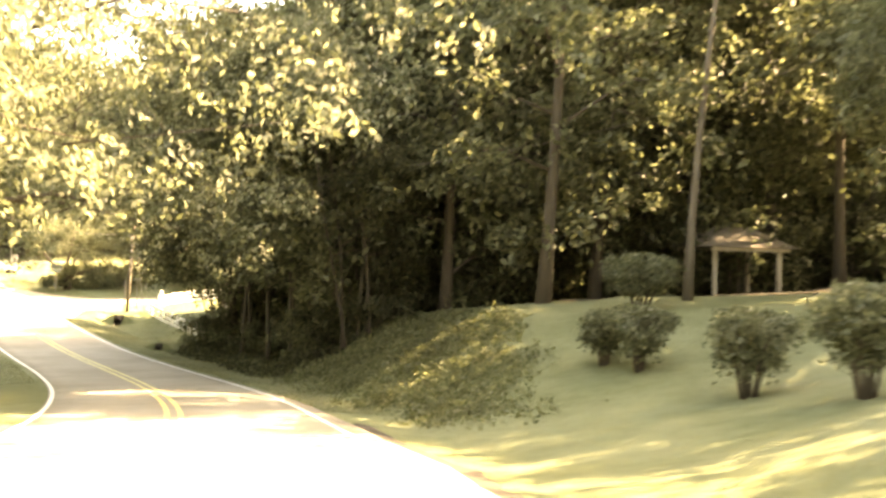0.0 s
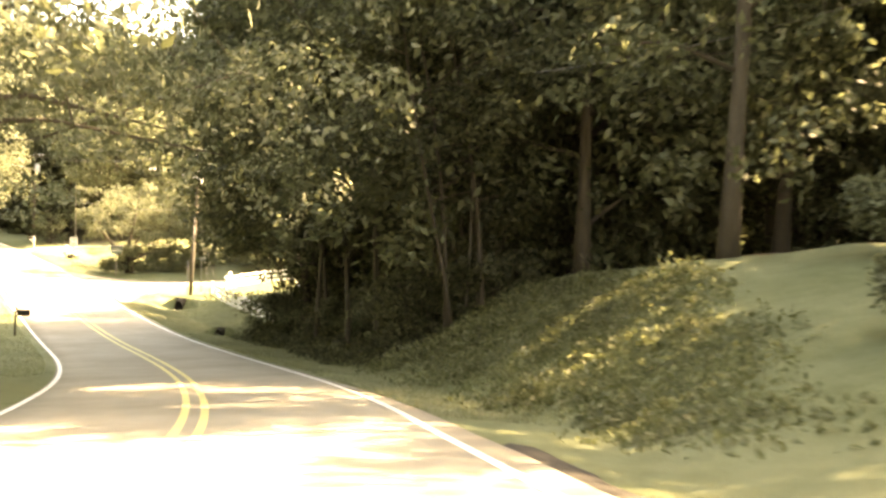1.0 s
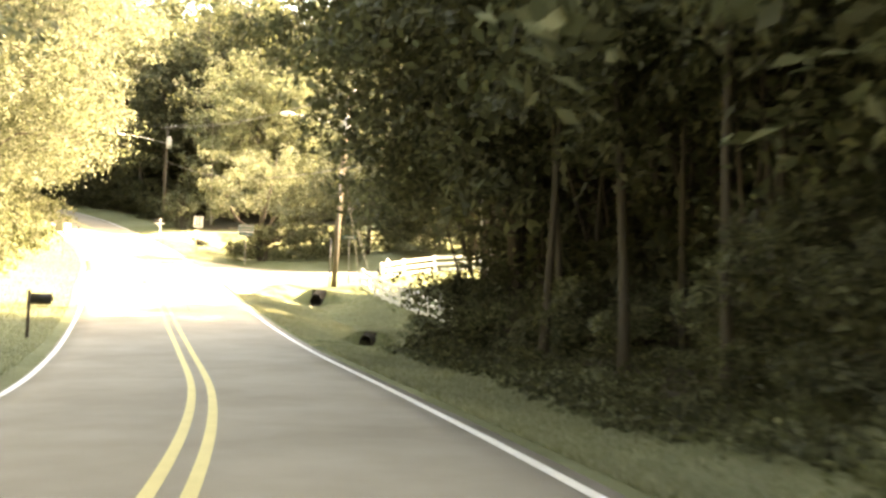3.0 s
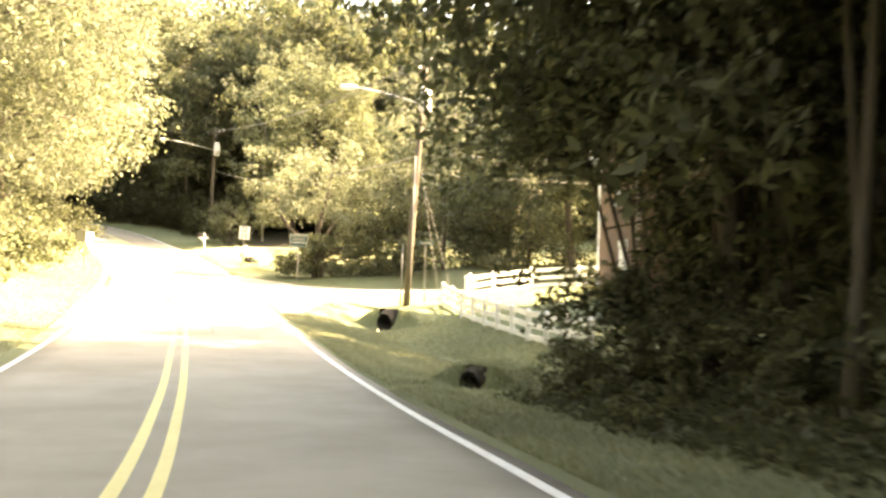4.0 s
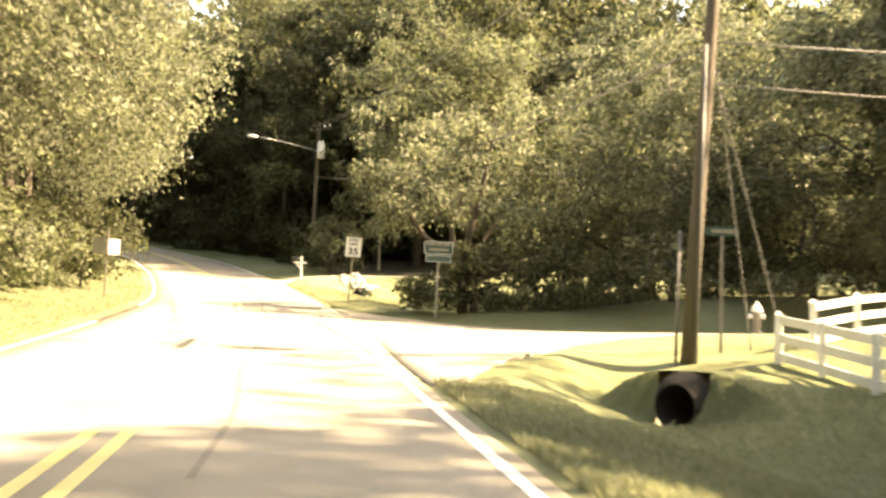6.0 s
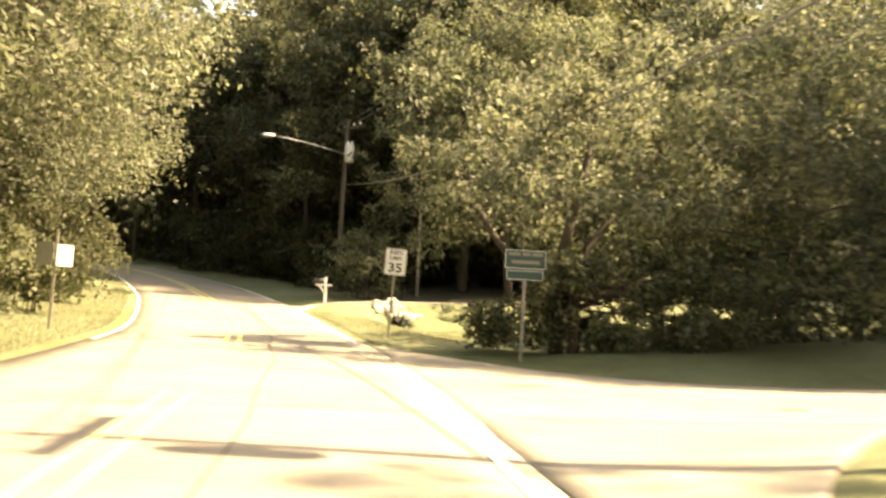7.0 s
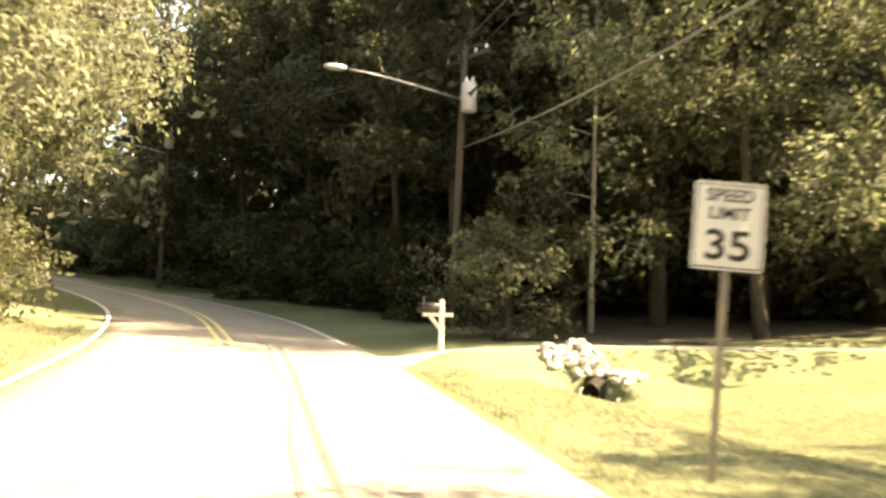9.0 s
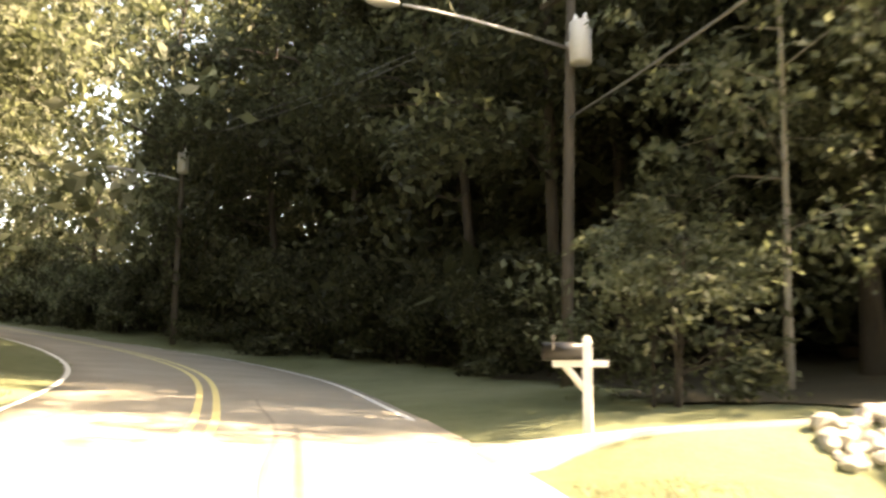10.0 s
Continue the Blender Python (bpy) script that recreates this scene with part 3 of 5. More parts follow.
tree_kind("broad_a", "broadleaf_tree", "tall leafy tree with a broad green crown", 11, 19, 5.4, 3.6, 0.32, 17000, 0.155, M_LEAF, M_BARK, clumps=190)
tree_kind("broad_b", "broadleaf_tree", "tall leafy tree with an uneven green crown", 12, 21, 5.0, 5.0, 0.30, 16000, 0.155, M_LEAF, M_BARK, clumps=180, lean=(0.8, 0.3))
tree_kind("broad_far", "broadleaf_tree", "tall leafy tree with a broad green crown", 31, 20, 5.4, 2.6, 0.32, 4200, 0.31, M_LEAF, M_BARK, clumps=170)
tree_kind("pale_a", "broadleaf_tree", "sunlit pale-green tree with overhanging leafy branches", 13, 22, 8.0, 3.0, 0.30, 44000, 0.095, M_LEAF_SUN_TONE, M_BARK, clumps=330, droop=0.0, skirt=(1.5, 1.25, 2.6))
tree_kind("pale_b", "broadleaf_tree", "sunlit yellow-green tree with a ragged leafy crown", 14, 23, 7.4, 2.6, 0.30, 42000, 0.1, M_LEAF_SUN_TONE, M_BARK, clumps=320, droop=0.0, skirt=(1.2, 1.2, 2.6))
tree_kind("pale_c", "broadleaf_tree", "sunlit pale tree with a bare lower trunk", 33, 20, 5.0, 6.0, 0.27, 17000, 0.14, M_LEAF_SUN_TONE, M_BARK, clumps=200)
tree_kind("pale_far", "broadleaf_tree", "sunlit yellow-green tree with a ragged leafy crown", 34, 21, 6.4, 1.0, 0.30, 7500, 0.24, M_LEAF_SUN_TONE, M_BARK, clumps=260)
tree_kind("dark_a", "woodland_tree", "dark woodland tree with a tall bare trunk", 15, 24, 4.6, 7.5, 0.26, 13000, 0.17, M_LEAF_SHADE_TONE, M_BARK, clumps=150)
tree_kind("dark_b", "woodland_tree", "dark woodland tree with a slender trunk", 16, 22, 4.2, 5.5, 0.21, 12500, 0.165, M_LEAF_SHADE_TONE, M_BARK, clumps=150, lean=(0.3, -0.2))
tree_kind("dark_far", "woodland_tree", "dark woodland tree among others", 35, 23, 4.6, 4.5, 0.25, 3600, 0.3, M_LEAF_SHADE_TONE, M_BARK, clumps=130)
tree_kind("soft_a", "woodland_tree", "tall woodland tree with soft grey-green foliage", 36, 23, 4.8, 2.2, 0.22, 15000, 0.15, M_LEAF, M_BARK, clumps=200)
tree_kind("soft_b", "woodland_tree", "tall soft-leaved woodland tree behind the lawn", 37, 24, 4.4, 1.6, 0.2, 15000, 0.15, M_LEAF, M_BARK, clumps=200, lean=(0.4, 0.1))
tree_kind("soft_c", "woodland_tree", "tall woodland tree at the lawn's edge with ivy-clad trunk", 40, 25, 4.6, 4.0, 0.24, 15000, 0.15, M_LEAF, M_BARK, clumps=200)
tree_kind("shrub_far", "bush", "dense leafy understorey bush", 38, 3.2, 1.9, 0.2, 0.05, 1500, 0.2, M_LEAF_SHADE_TONE, M_BARK, clumps=80, stems=3)
tree_kind("young_a", "young_tree", "slender young tree with thin dark stems", 17, 11, 3.0, 3.0, 0.10, 9500, 0.105, M_LEAF_SHADE_TONE, M_BARK, clumps=110, stems=3)
tree_kind("young_b", "young_tree", "leaning young tree with dark thin limbs", 18, 12.5, 3.0, 3.6, 0.11, 9500, 0.105, M_LEAF_SHADE_TONE, M_BARK, clumps=110, stems=3, lean=(-2.2, 0.4))
tree_kind("shrub_a", "bush", "dense leafy understorey bush", 19, 3.2, 1.9, 0.2, 0.05, 4600, 0.1, M_LEAF_SHADE_TONE, M_BARK, clumps=80, stems=4)
tree_kind("shrub_b", "bush", "light-green leafy roadside bush", 20, 2.6, 1.6, 0.1, 0.04, 5200, 0.085, M_LEAF, M_BARK, clumps=80, stems=4)
tree_kind("young_c", "bush", "sunlit leafy bush with loose upright boughs", 39, 4.2, 1.7, 0.4, 0.06, 5200, 0.085, M_LEAF, M_BARK, clumps=90, stems=4)
tree_kind("low_a", "spreading_tree", "low spreading tree with boughs down to the grass", 21, 5.6, 4.0, 0.5, 0.2, 24000, 0.09, M_LEAF_SHADE_TONE, M_BARK, clumps=170, stems=2, droop=0.3)
tree_kind("open_a", "broadleaf_tree", "sunlit tree with long bare curving limbs", 22, 13, 4.6, 3.6, 0.26, 21000, 0.1, M_LEAF_SUN_TONE, M_PALE_BARK, clumps=140, lean=(1.2, 0.2))
tree_kind("high_a", "broadleaf_tree", "sunlit pale tree with high overhanging boughs", 26, 20, 7.6, 5.6, 0.32, 48000, 0.09, M_LEAF_SUN_TONE, M_BARK, clumps=230, droop=0.22, skirt=(4.9, 0.0, 0.0))
tree_kind("birch", "slender_tree", "slender tree with a pale mottled trunk", 23, 16, 2.6, 3.4, 0.085, 6500, 0.11, M_LEAF, M_PALE_BARK, clumps=90)
tree_kind("pine", "tall_pine", "tall leaning pine with a long bare pale trunk", 24, 25, 3.6, 15.0, 0.14, 7000, 0.22, M_LEAF_SHADE_TONE, M_WOOD_POLE, clumps=90, lean=(2.4, 0.0))
tree_kind("leaner", "leaning_tree", "thin dark tree leaning out over the road", 25, 13, 3.6, 4.6, 0.13, 15000, 0.11, M_LEAF_SHADE_TONE, M_BARK, clumps=110, lean=(-4.2, -0.6))

# Added shade caster: only the high crown matters, the verge stays lit below.
tree_kind("shade_lofty", "woodland_tree", "unseen high-crowned tree added to shade the road", 55, 29, 5.6, 19.0, 0.3, 6500, 0.24, M_LEAF, M_BARK, clumps=150, skirt=(19.0, 0.0, 0.0))
tree_kind("sapling_a", "young_tree", "thin bare-stemmed sapling at the wood's edge", 51, 9.5, 1.7, 4.6, 0.085, 3600, 0.1, M_LEAF_SHADE_TONE, M_STEM, clumps=40, stems=2)
tree_kind("sapling_b", "young_tree", "thin straight sapling with a grey stem", 52, 11, 1.6, 6.0, 0.095, 3200, 0.1, M_LEAF, M_STEM, clumps=36, lean=(-0.6, 0.2))
tree_kind("hang_a", "broadleaf_tree", "full leafy tree with boughs hanging low over the lawn", 53, 15.5, 5.6, 3.0, 0.19, 42000, 0.1, M_LEAF, M_BARK, clumps=330, droop=0.45, skirt=(2.1, 0.0, 0.0))
tree_kind("hang_b", "broadleaf_tree", "sunlit tree with pale boughs hanging low over the lawn", 54, 16, 5.8, 3.2, 0.24, 30000, 0.115, M_LEAF_SUN_TONE, M_BARK, clumps=230, droop=0.4, skirt=(2.4, 0.0, 0.0))

rng = random.Random(5)


def row(key, s0, s1, step, lat0, lat1, size=(0.85, 1.15), group="", turn=None):
    s = s0
    while s < s1:
        k = rng.choice(key)
        x, y, _ = on_road(s + rng.uniform(-0.3, 0.3) * step, rng.uniform(lat0, lat1))
        plant(k, x, y, rng.uniform(0, 360) if turn is None else turn + rng.uniform(-35, 35), rng.uniform(*size), group=group)
        s += step


# right-hand wood between the bank and the house
row(["young_b", "leaner", "young_a"], 43, 58, 2.2, 9.0, 10.4, (0.85, 1.1), "thicket at the road", 25)
row(["leaner"], 46, 60, 2.4, 9.8, 11.2, (1.15, 1.4), "thicket at the road", 25)
row(["sapling_a", "sapling_b"], 37.5, 56, 1.3, 6.7, 9.2, (0.8, 1.15), "saplings at the wood's edge")
row(["shrub_a", "shrub_b"], 43, 57, 1.9, 7.4, 9.0, (0.45, 0.8), "thicket bushes")
row(["young_a", "young_b"], 37.8, 42.5, 1.2, 7.2, 10.0, (0.8, 1.0), "thicket at the road", 25)
row(["shrub_a"], 38.2, 43, 0.9, 6.7, 9.4, (0.55, 0.85), "thicket bushes")
for x, y, k, f in ((-9.6, 58.2, "young_a", 0.9), (-10.7, 57.8, "shrub_a", 0.75), (-11.2, 57.8, "young_c", 0.55), (-6.4, 60.4, "dark_b", 0.9), (-9.4, 57.0, "dark_b", 0.95), (-7.0, 58.4, "broad_b", 0.9), (-5.0, 57.0, "dark_a", 0.9), (-8.2, 59.2, "dark_a", 0.85), (-9.3, 57.6, "dark_b", 0.85)):
    plant(k, x, y, rng.uniform(0, 360), f, group="thicket at the road")
plant("leaner", -9.8, 60.0, 20, 0.95, group="thicket at the road")
for x, y, k, f in ((-10.4, 61.4, "young_b", 0.85), (-10.6, 60.2, "young_b", 0.72), (-8.6, 61.8, "broad_b", 0.75), (-9.4, 60.0, "dark_b", 0.72), (-9.9, 58.7, "dark_b", 0.6)):
    plant(k, x, y, 20, f, group="thicket at the road")
row(["shrub_far"], 40, 57, 1.6, 9.5, 12, (0.7, 1.1), "wood undergrowth")
row(["broad_a", "broad_b", "dark_b"], 40, 57, 3.6, 11.5, 14, (0.9, 1.1), "wood at the road")
row(["dark_a", "dark_b"], 40, 60, 4.5, 14.5, 19, (0.9, 1.1), "wood at the road")
row(["dark_far", "dark_far"], 37, 58, 5, 21, 32, (0.9, 1.1), "wood at the road")
# Unseen high-crowned trees, added to throw shade on the road.
for x, y, f in ((6.5, 70.5, 0.9), (3.6, 65.5, 1.1), (5.0, 78.0, 1.1), (4.5, 59.0, 1.1)):
    plant("shade_lofty", x, y, rng.uniform(0, 360), f, group="trees behind the house")
row(["shrub_far"], 40, 58, 2.5, 12, 20, (0.8, 1.3), "wood undergrowth")
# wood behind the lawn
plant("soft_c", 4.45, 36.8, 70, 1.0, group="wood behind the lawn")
plant("pine", 8.6, 33.4, 0, 1.0)
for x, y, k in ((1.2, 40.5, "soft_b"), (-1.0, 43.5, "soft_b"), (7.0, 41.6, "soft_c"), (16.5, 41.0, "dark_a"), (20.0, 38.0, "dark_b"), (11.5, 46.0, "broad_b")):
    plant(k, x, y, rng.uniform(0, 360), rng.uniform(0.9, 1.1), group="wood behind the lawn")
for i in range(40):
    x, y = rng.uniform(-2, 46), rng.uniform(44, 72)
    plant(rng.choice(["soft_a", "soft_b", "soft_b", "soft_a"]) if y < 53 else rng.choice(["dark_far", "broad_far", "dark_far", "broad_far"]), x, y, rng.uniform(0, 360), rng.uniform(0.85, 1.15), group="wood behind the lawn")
for i in range(26):
    x, y = rng.uniform(-3, 30), rng.uniform(42, 58)
    plant("shrub_a" if y < 46 else "shrub_far", x, y, rng.uniform(0, 360), rng.uniform(0.8, 1.5), group="wood undergrowth")
# trees added out of view beside the lawn, only to shade it
for x, y, k, f in ((17.5, 26.0, "broad_a", 0.88), (20.0, 31.0, "broad_a", 1.12), (15.4, 30.4, "broad_b", 0.92), (23.0, 29.5, "dark_a", 0.88), (18.5, 12.0, "dark_b", 0.76), (24.0, 6.0, "broad_b", 0.95), (25.0, 21.5, "broad_a", 1.05), (17.0, 3.0, "dark_a", 0.76), (18.5, 20.2, "broad_a", 0.8)):
    plant(k, x, y, rng.uniform(0, 360), f, group="trees beside the lawn")
# left side
plant("high_a", -12.2, 27.5, 40, 1.0)
plant("high_a", -14.4, 32.8, 200, 0.95)
plant("high_a", -15.5, 23.0, 120, 1.0)
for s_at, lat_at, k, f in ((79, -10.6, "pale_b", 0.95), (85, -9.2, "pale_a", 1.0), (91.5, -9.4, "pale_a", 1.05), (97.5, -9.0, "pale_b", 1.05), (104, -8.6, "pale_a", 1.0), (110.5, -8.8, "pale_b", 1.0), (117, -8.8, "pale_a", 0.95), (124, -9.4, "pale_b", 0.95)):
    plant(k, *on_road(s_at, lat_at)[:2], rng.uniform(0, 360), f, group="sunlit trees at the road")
plant("broad_a", *on_road(122.5, -8.8)[:2], 75, 0.8)
for s_at, lat_at, k, f in ((129, -9.6, "dark_a", 0.75), (134.5, -8.8, "dark_b", 0.8), (140, -9.4, "dark_a", 0.75), (132, -14.0, "broad_b", 0.9), (146.5, -7.4, "dark_a", 1.0), (151, -8.0, "broad_b", 1.0), (153.5, 7.4, "broad_b", 1.0), (160, -7.6, "broad_a", 1.0)):
    plant(k, *on_road(s_at, lat_at)[:2], rng.uniform(0, 360), f, group="trees at the bend")
row(["shrub_b"], 80, 103, 2.0, -9.2, -7.6, (0.8, 1.35), "sunlit roadside bushes")
row(["broad_far", "pale_far"], 72, 112, 7, -20, -15, (0.95, 1.2), "sunlit trees behind")
row(["pale_b", "pale_b", "broad_a"], 123, 134, 4.5, -16, -12, (0.85, 1.0), "trees at the bend")
row(["pale_far", "pale_far", "broad_far"], 135, 155, 4.0, -17, -11, (0.9, 1.1), "trees at the bend")
row(["shrub_b", "shrub_a"], 106, 128, 2.4, -8.2, -6.2, (0.6, 1.1), "bushes at the bend")
row(["broad_far", "dark_far"], 0, 150, 7, -42, -28, (0.95, 1.2), "far trees")
row(["pale_far", "broad_far"], 138, 190, 5, -15, -10, (0.8, 1.1), "trees past the bend")
row(["pale_far"], 48, 78, 6, -25, -18, (1.1, 1.3), "sunlit trees behind")
# beyond the side road
plant("low_a", -24.0, 94.0, 140, 1.0)
plant("low_a", -19.0, 97.0, 250, 0.9)
plant("open_a", -25.6, 102.0, 10, 0.85)
plant("open_a", -21.6, 102.6, 80, 0.95)
for x, y, k in ((-15.3, 93.8, "dark_a"), (-13.9, 94.3, "dark_b"), (-16.8, 95.4, "pale_c"), (-9.5, 97.0, "broad_b"), (-31.0, 132.0, "pale_far"), (-14.0, 133.0, "pale_far"), (-41.0, 125.0, "broad_a"), (-12.0, 126.0, "pale_far"), (-25.0, 134.0, "broad_far")):
    plant(k, x, y, rng.uniform(0, 360), 0.78 if y < 96 else 0.95)
for i in range(18):
    p = SIDE_O + (20 + 2.6 * i) * SIDE_DIR - rng.uniform(14, 30) * SIDE_N
    if p[0] < 4:
        p = p + np.array([22.0, 6.0])
    plant(rng.choice(["broad_far", "pale_far", "pale_far"]), p[0], p[1], rng.uniform(0, 360), rng.uniform(0.9, 1.15), group="trees beyond the side road")
row(["dark_far", "dark_far", "broad_far", "broad_far"], 116, 130, 2.4, 48, 62, (0.9, 1.15), "wood beyond the driveway")
plant("hang_a", -38.8, 116.7, 40, 1.0)
plant("hang_b", -36.4, 122.9, 140, 1.0)
plant("hang_b", -33.6, 125.6, 250, 1.05)
plant("birch", -43.6, 117.0, 10, 1.0)
for x, y, k in ((-42.5, 120.2, "dark_a"), (-39.6, 121.4, "dark_b"), (-45.8, 121.8, "dark_a"), (-48.6, 122.4, "dark_b")):
    plant(k, x, y, rng.uniform(0, 360), 0.95, group="wood at the bend")
row(["dark_a", "dark_b"], 129, 148, 4.2, 7.2, 9, (0.85, 1.05), "wood at the bend")
row(["dark_a", "dark_b", "broad_b"], 131, 148, 2.8, 9.5, 13, (0.85, 1.1), "wood at the bend")
row(["dark_b", "broad_b"], 149, 157, 2.8, 7.5, 12, (0.5, 0.7), "wood at the bend")
row(["dark_far", "dark_far"], 126, 152, 3.2, 13, 20, (0.9, 1.15), "wood at the bend")
row(["dark_far"], 153, 160, 3.0, 13, 20, (0.6, 0.75), "wood at the bend")
row(["dark_far", "dark_far"], 120, 146, 4.5, 22, 36, (0.95, 1.2), "wood at the bend")
row(["shrub_a"], 129, 164, 1.7, 6.4, 9, (0.8, 1.4), "undergrowth at the bend")
row(["shrub_far"], 131, 166, 1.6, 11, 18, (1.0, 1.7), "undergrowth at the bend")
row(["pale_far", "broad_far"], 163, 208, 3.4, 7.5, 12, (0.5, 0.7), "trees past the bend")
row(["shrub_b", "shrub_far"], 156, 205, 2.2, 5.0, 7.0, (0.9, 1.5), "bushes at the bend")
plant("young_c", -44.6, 113.1, 10, 0.85, label="sunlit leafy bush behind the white mailbox")

for i in range(16):
    x = -39 + 2.0 * i + rng.uniform(-0.6, 0.6)
    plant("shrub_far", x, 124.5 - 0.1 * i + rng.uniform(-1, 1), rng.uniform(0, 360), rng.uniform(1.2, 1.9), group="undergrowth beyond the driveway")
    plant("dark_far", x + 1.0, (128.5 if x < -36 else 139.0) + rng.uniform(-2, 2), rng.uniform(0, 360), rng.uniform(0.8, 1.0), group="wood beyond the driveway")

for i in range(9):
    plant("shrub_far", -50 + 1.7 * i, 127.5 + rng.uniform(-1.2, 1.2), rng.uniform(0, 360), rng.uniform(1.5, 2.2), group="undergrowth beyond the driveway")
    plant("dark_far", -49 + 1.8 * i, 131.5 + rng.uniform(-1.5, 1.5), rng.uniform(0, 360), rng.uniform(0.85, 1.0), group="wood beyond the driveway")



def junction_tree(x, y):
    """Two dark stems with one bent limb, boughs down to the grass and a crown above. Shade is put into the darker low
    leaves, sunlight into the paler crown.
    """
    g = np.random.default_rng(91)
    ob = thing("spreading_tree", "spreading tree with a bent dark limb and boughs on the grass", "tree", pose(x, y, gz(x, y)))
    bm = bmesh.new()
    tube(bm, [(0, 0, -0.3), (0.0, 0, 0.9), (0.03, 0, 2.0), (0.2, 0.05, 2.8), (0.55, 0.2, 4.4), (0.8, 0.5, 6.4)], [0.19, 0.15, 0.135, 0.12, 0.08, 0.03], 12)
    part("trunk", bm, M_BARK, ob, smooth=True)
    stem = tube(bmesh.new(), [(0.45, -0.25, -0.3), (0.44, -0.2, 0.55), (0.42, -0.12, 1.3), (0.7, -0.1, 2.4), (1.6, 0.0, 3.6), (2.4, 0.3, 5.0)], [0.16, 0.125, 0.11, 0.095, 0.06, 0.025], 11)
    part("stem", stem, M_BARK, ob, smooth=True)
    limb = tube(bmesh.new(), [(0.0, 0.0, 1.7), (-0.45, -0.05, 1.88), (-0.92, -0.09, 2.11), (-1.39, -0.13, 2.5), (-1.69, -0.16, 2.9), (-2.0, -0.19, 3.4), (-2.15, -0.2, 4.0), (-2.5, -0.1, 4.8)], [0.12, 0.11, 0.1, 0.09, 0.08, 0.065, 0.05, 0.02], 10)
    part("limb", limb, M_BARK, ob, "dark bent limb", True)
    centres, sizes = [], []
    for k in range(75):
        a = g.uniform(-1.9, 4.6)
        centres.append((a, g.uniform(-1.2, 2.2), g.uniform(0.3, 1.2 if a < -0.3 else 2.1)))
        sizes.append(g.uniform(0.22, 0.5))
    for k in range(16):
        centres.append((g.uniform(-0.7, 1.6), g.uniform(-1.1, -0.35), g.uniform(0.4, 1.9)))
        sizes.append(g.uniform(0.2, 0.36))
    for k in range(95):
        a, r = g.uniform(0, 6.28), 4.2 * g.random() ** 0.5
        centres.append((0.3 + r * math.cos(a), 0.9 + r * math.sin(a), g.uniform(3.2, 7.4) - 0.12 * r))
        sizes.append(g.uniform(0.35, 0.8))
    for k in range(22):
        centres.append((g.uniform(-3.6, -1.6), g.uniform(-0.5, 1.2), g.uniform(2.9, 5.2)))
        sizes.append(g.uniform(0.3, 0.6))
    low = 91
    v, f = leaf_cloud(g, np.array(centres[:low]), np.array(sizes[:low]), 15000, 0.075)
    v[:, 2] = np.maximum(v[:, 2], 0.04)
    part("skirt", mesh_from("skirt", v, f, M_LEAF), None, ob, "leaves down to the grass, toned darker for shade")
    v, f = leaf_cloud(g, np.array(centres[low:]), np.array(sizes[low:]), 17000, 0.085)
    part("crown", mesh_from("crown", v, f, M_LEAF_SUN_TONE), None, ob, "crown toned paler for sunlight")
    for k in range(26):
        e = np.array(centres[k])
        bough = tube(bmesh.new(), [(0.1, 0, g.uniform(0.6, 1.6)), tuple(e * 0.6 + np.array([0, 0, 0.5])), tuple(e)], [0.035, 0.022, 0.008], 5)
        part("bough", bough, M_BARK, ob)


junction_tree(-29.91, 92.81)


def far_woods():
    """The wood that closes the view all round: leaf clumps in a deep uneven belt."""
    g = np.random.default_rng(77)
    centres, sizes = [], []
    for a in np.arange(0, 360, 0.9):
        for k in range(9):
            r = g.uniform(88, 125)
            c = np.array([-30 + r * math.cos(radians(a)), 72 + 1.15 * r * math.sin(radians(a))])
            h = 27 * g.random() ** 1.25
            centres.append((c[0], c[1], gz(c[0], c[1]) + h))
            sizes.append(g.uniform(2.0, 4.2))
    return mesh_from("far_woods", *leaf_cloud(g, np.array(centres), np.array(sizes), 150000, 0.75), M_LEAF_SHADE_TONE)


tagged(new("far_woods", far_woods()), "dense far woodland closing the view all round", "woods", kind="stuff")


def patch_mesh(name, x0, x1, y0, y1, step, inside, material, lift):
    """A sheet over the ground where inside(x, y, s, lat) holds."""
    gx, gy = np.meshgrid(np.arange(x0, x1, step), np.arange(y0, y1, step))
    x, y = gx.ravel(), gy.ravel()
    sv, lv, _ = road_coords(x, y)
    keep = inside(x, y, sv, lv)
    z = ground_height(x, y) + lift
    nx = gx.shape[1]
    i = (np.arange(gx.shape[0] - 1)[:, None] * nx + np.arange(nx - 1)[None]).ravel()
    q = np.stack([i, i + 1, i + nx + 1, i + nx], -1)
    q = q[keep[q].all(1)]
    used = np.unique(q)
    back = np.zeros(len(x), int)
    back[used] = np.arange(len(used))
    return mesh_from(name, np.stack([x, y, z], -1)[used], back[q], material, True)


jag = lambda x, y: 0.9 * np.sin(1.7 * x + 0.6 * y) + 0.6 * np.sin(2.9 * y - 1.1 * x)
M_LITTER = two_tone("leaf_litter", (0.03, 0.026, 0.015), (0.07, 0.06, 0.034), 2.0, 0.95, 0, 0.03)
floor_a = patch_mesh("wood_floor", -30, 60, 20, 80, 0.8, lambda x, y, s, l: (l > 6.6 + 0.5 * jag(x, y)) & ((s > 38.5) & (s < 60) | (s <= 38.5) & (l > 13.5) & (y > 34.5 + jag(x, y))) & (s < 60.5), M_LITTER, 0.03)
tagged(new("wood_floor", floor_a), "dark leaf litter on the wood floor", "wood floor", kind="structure")
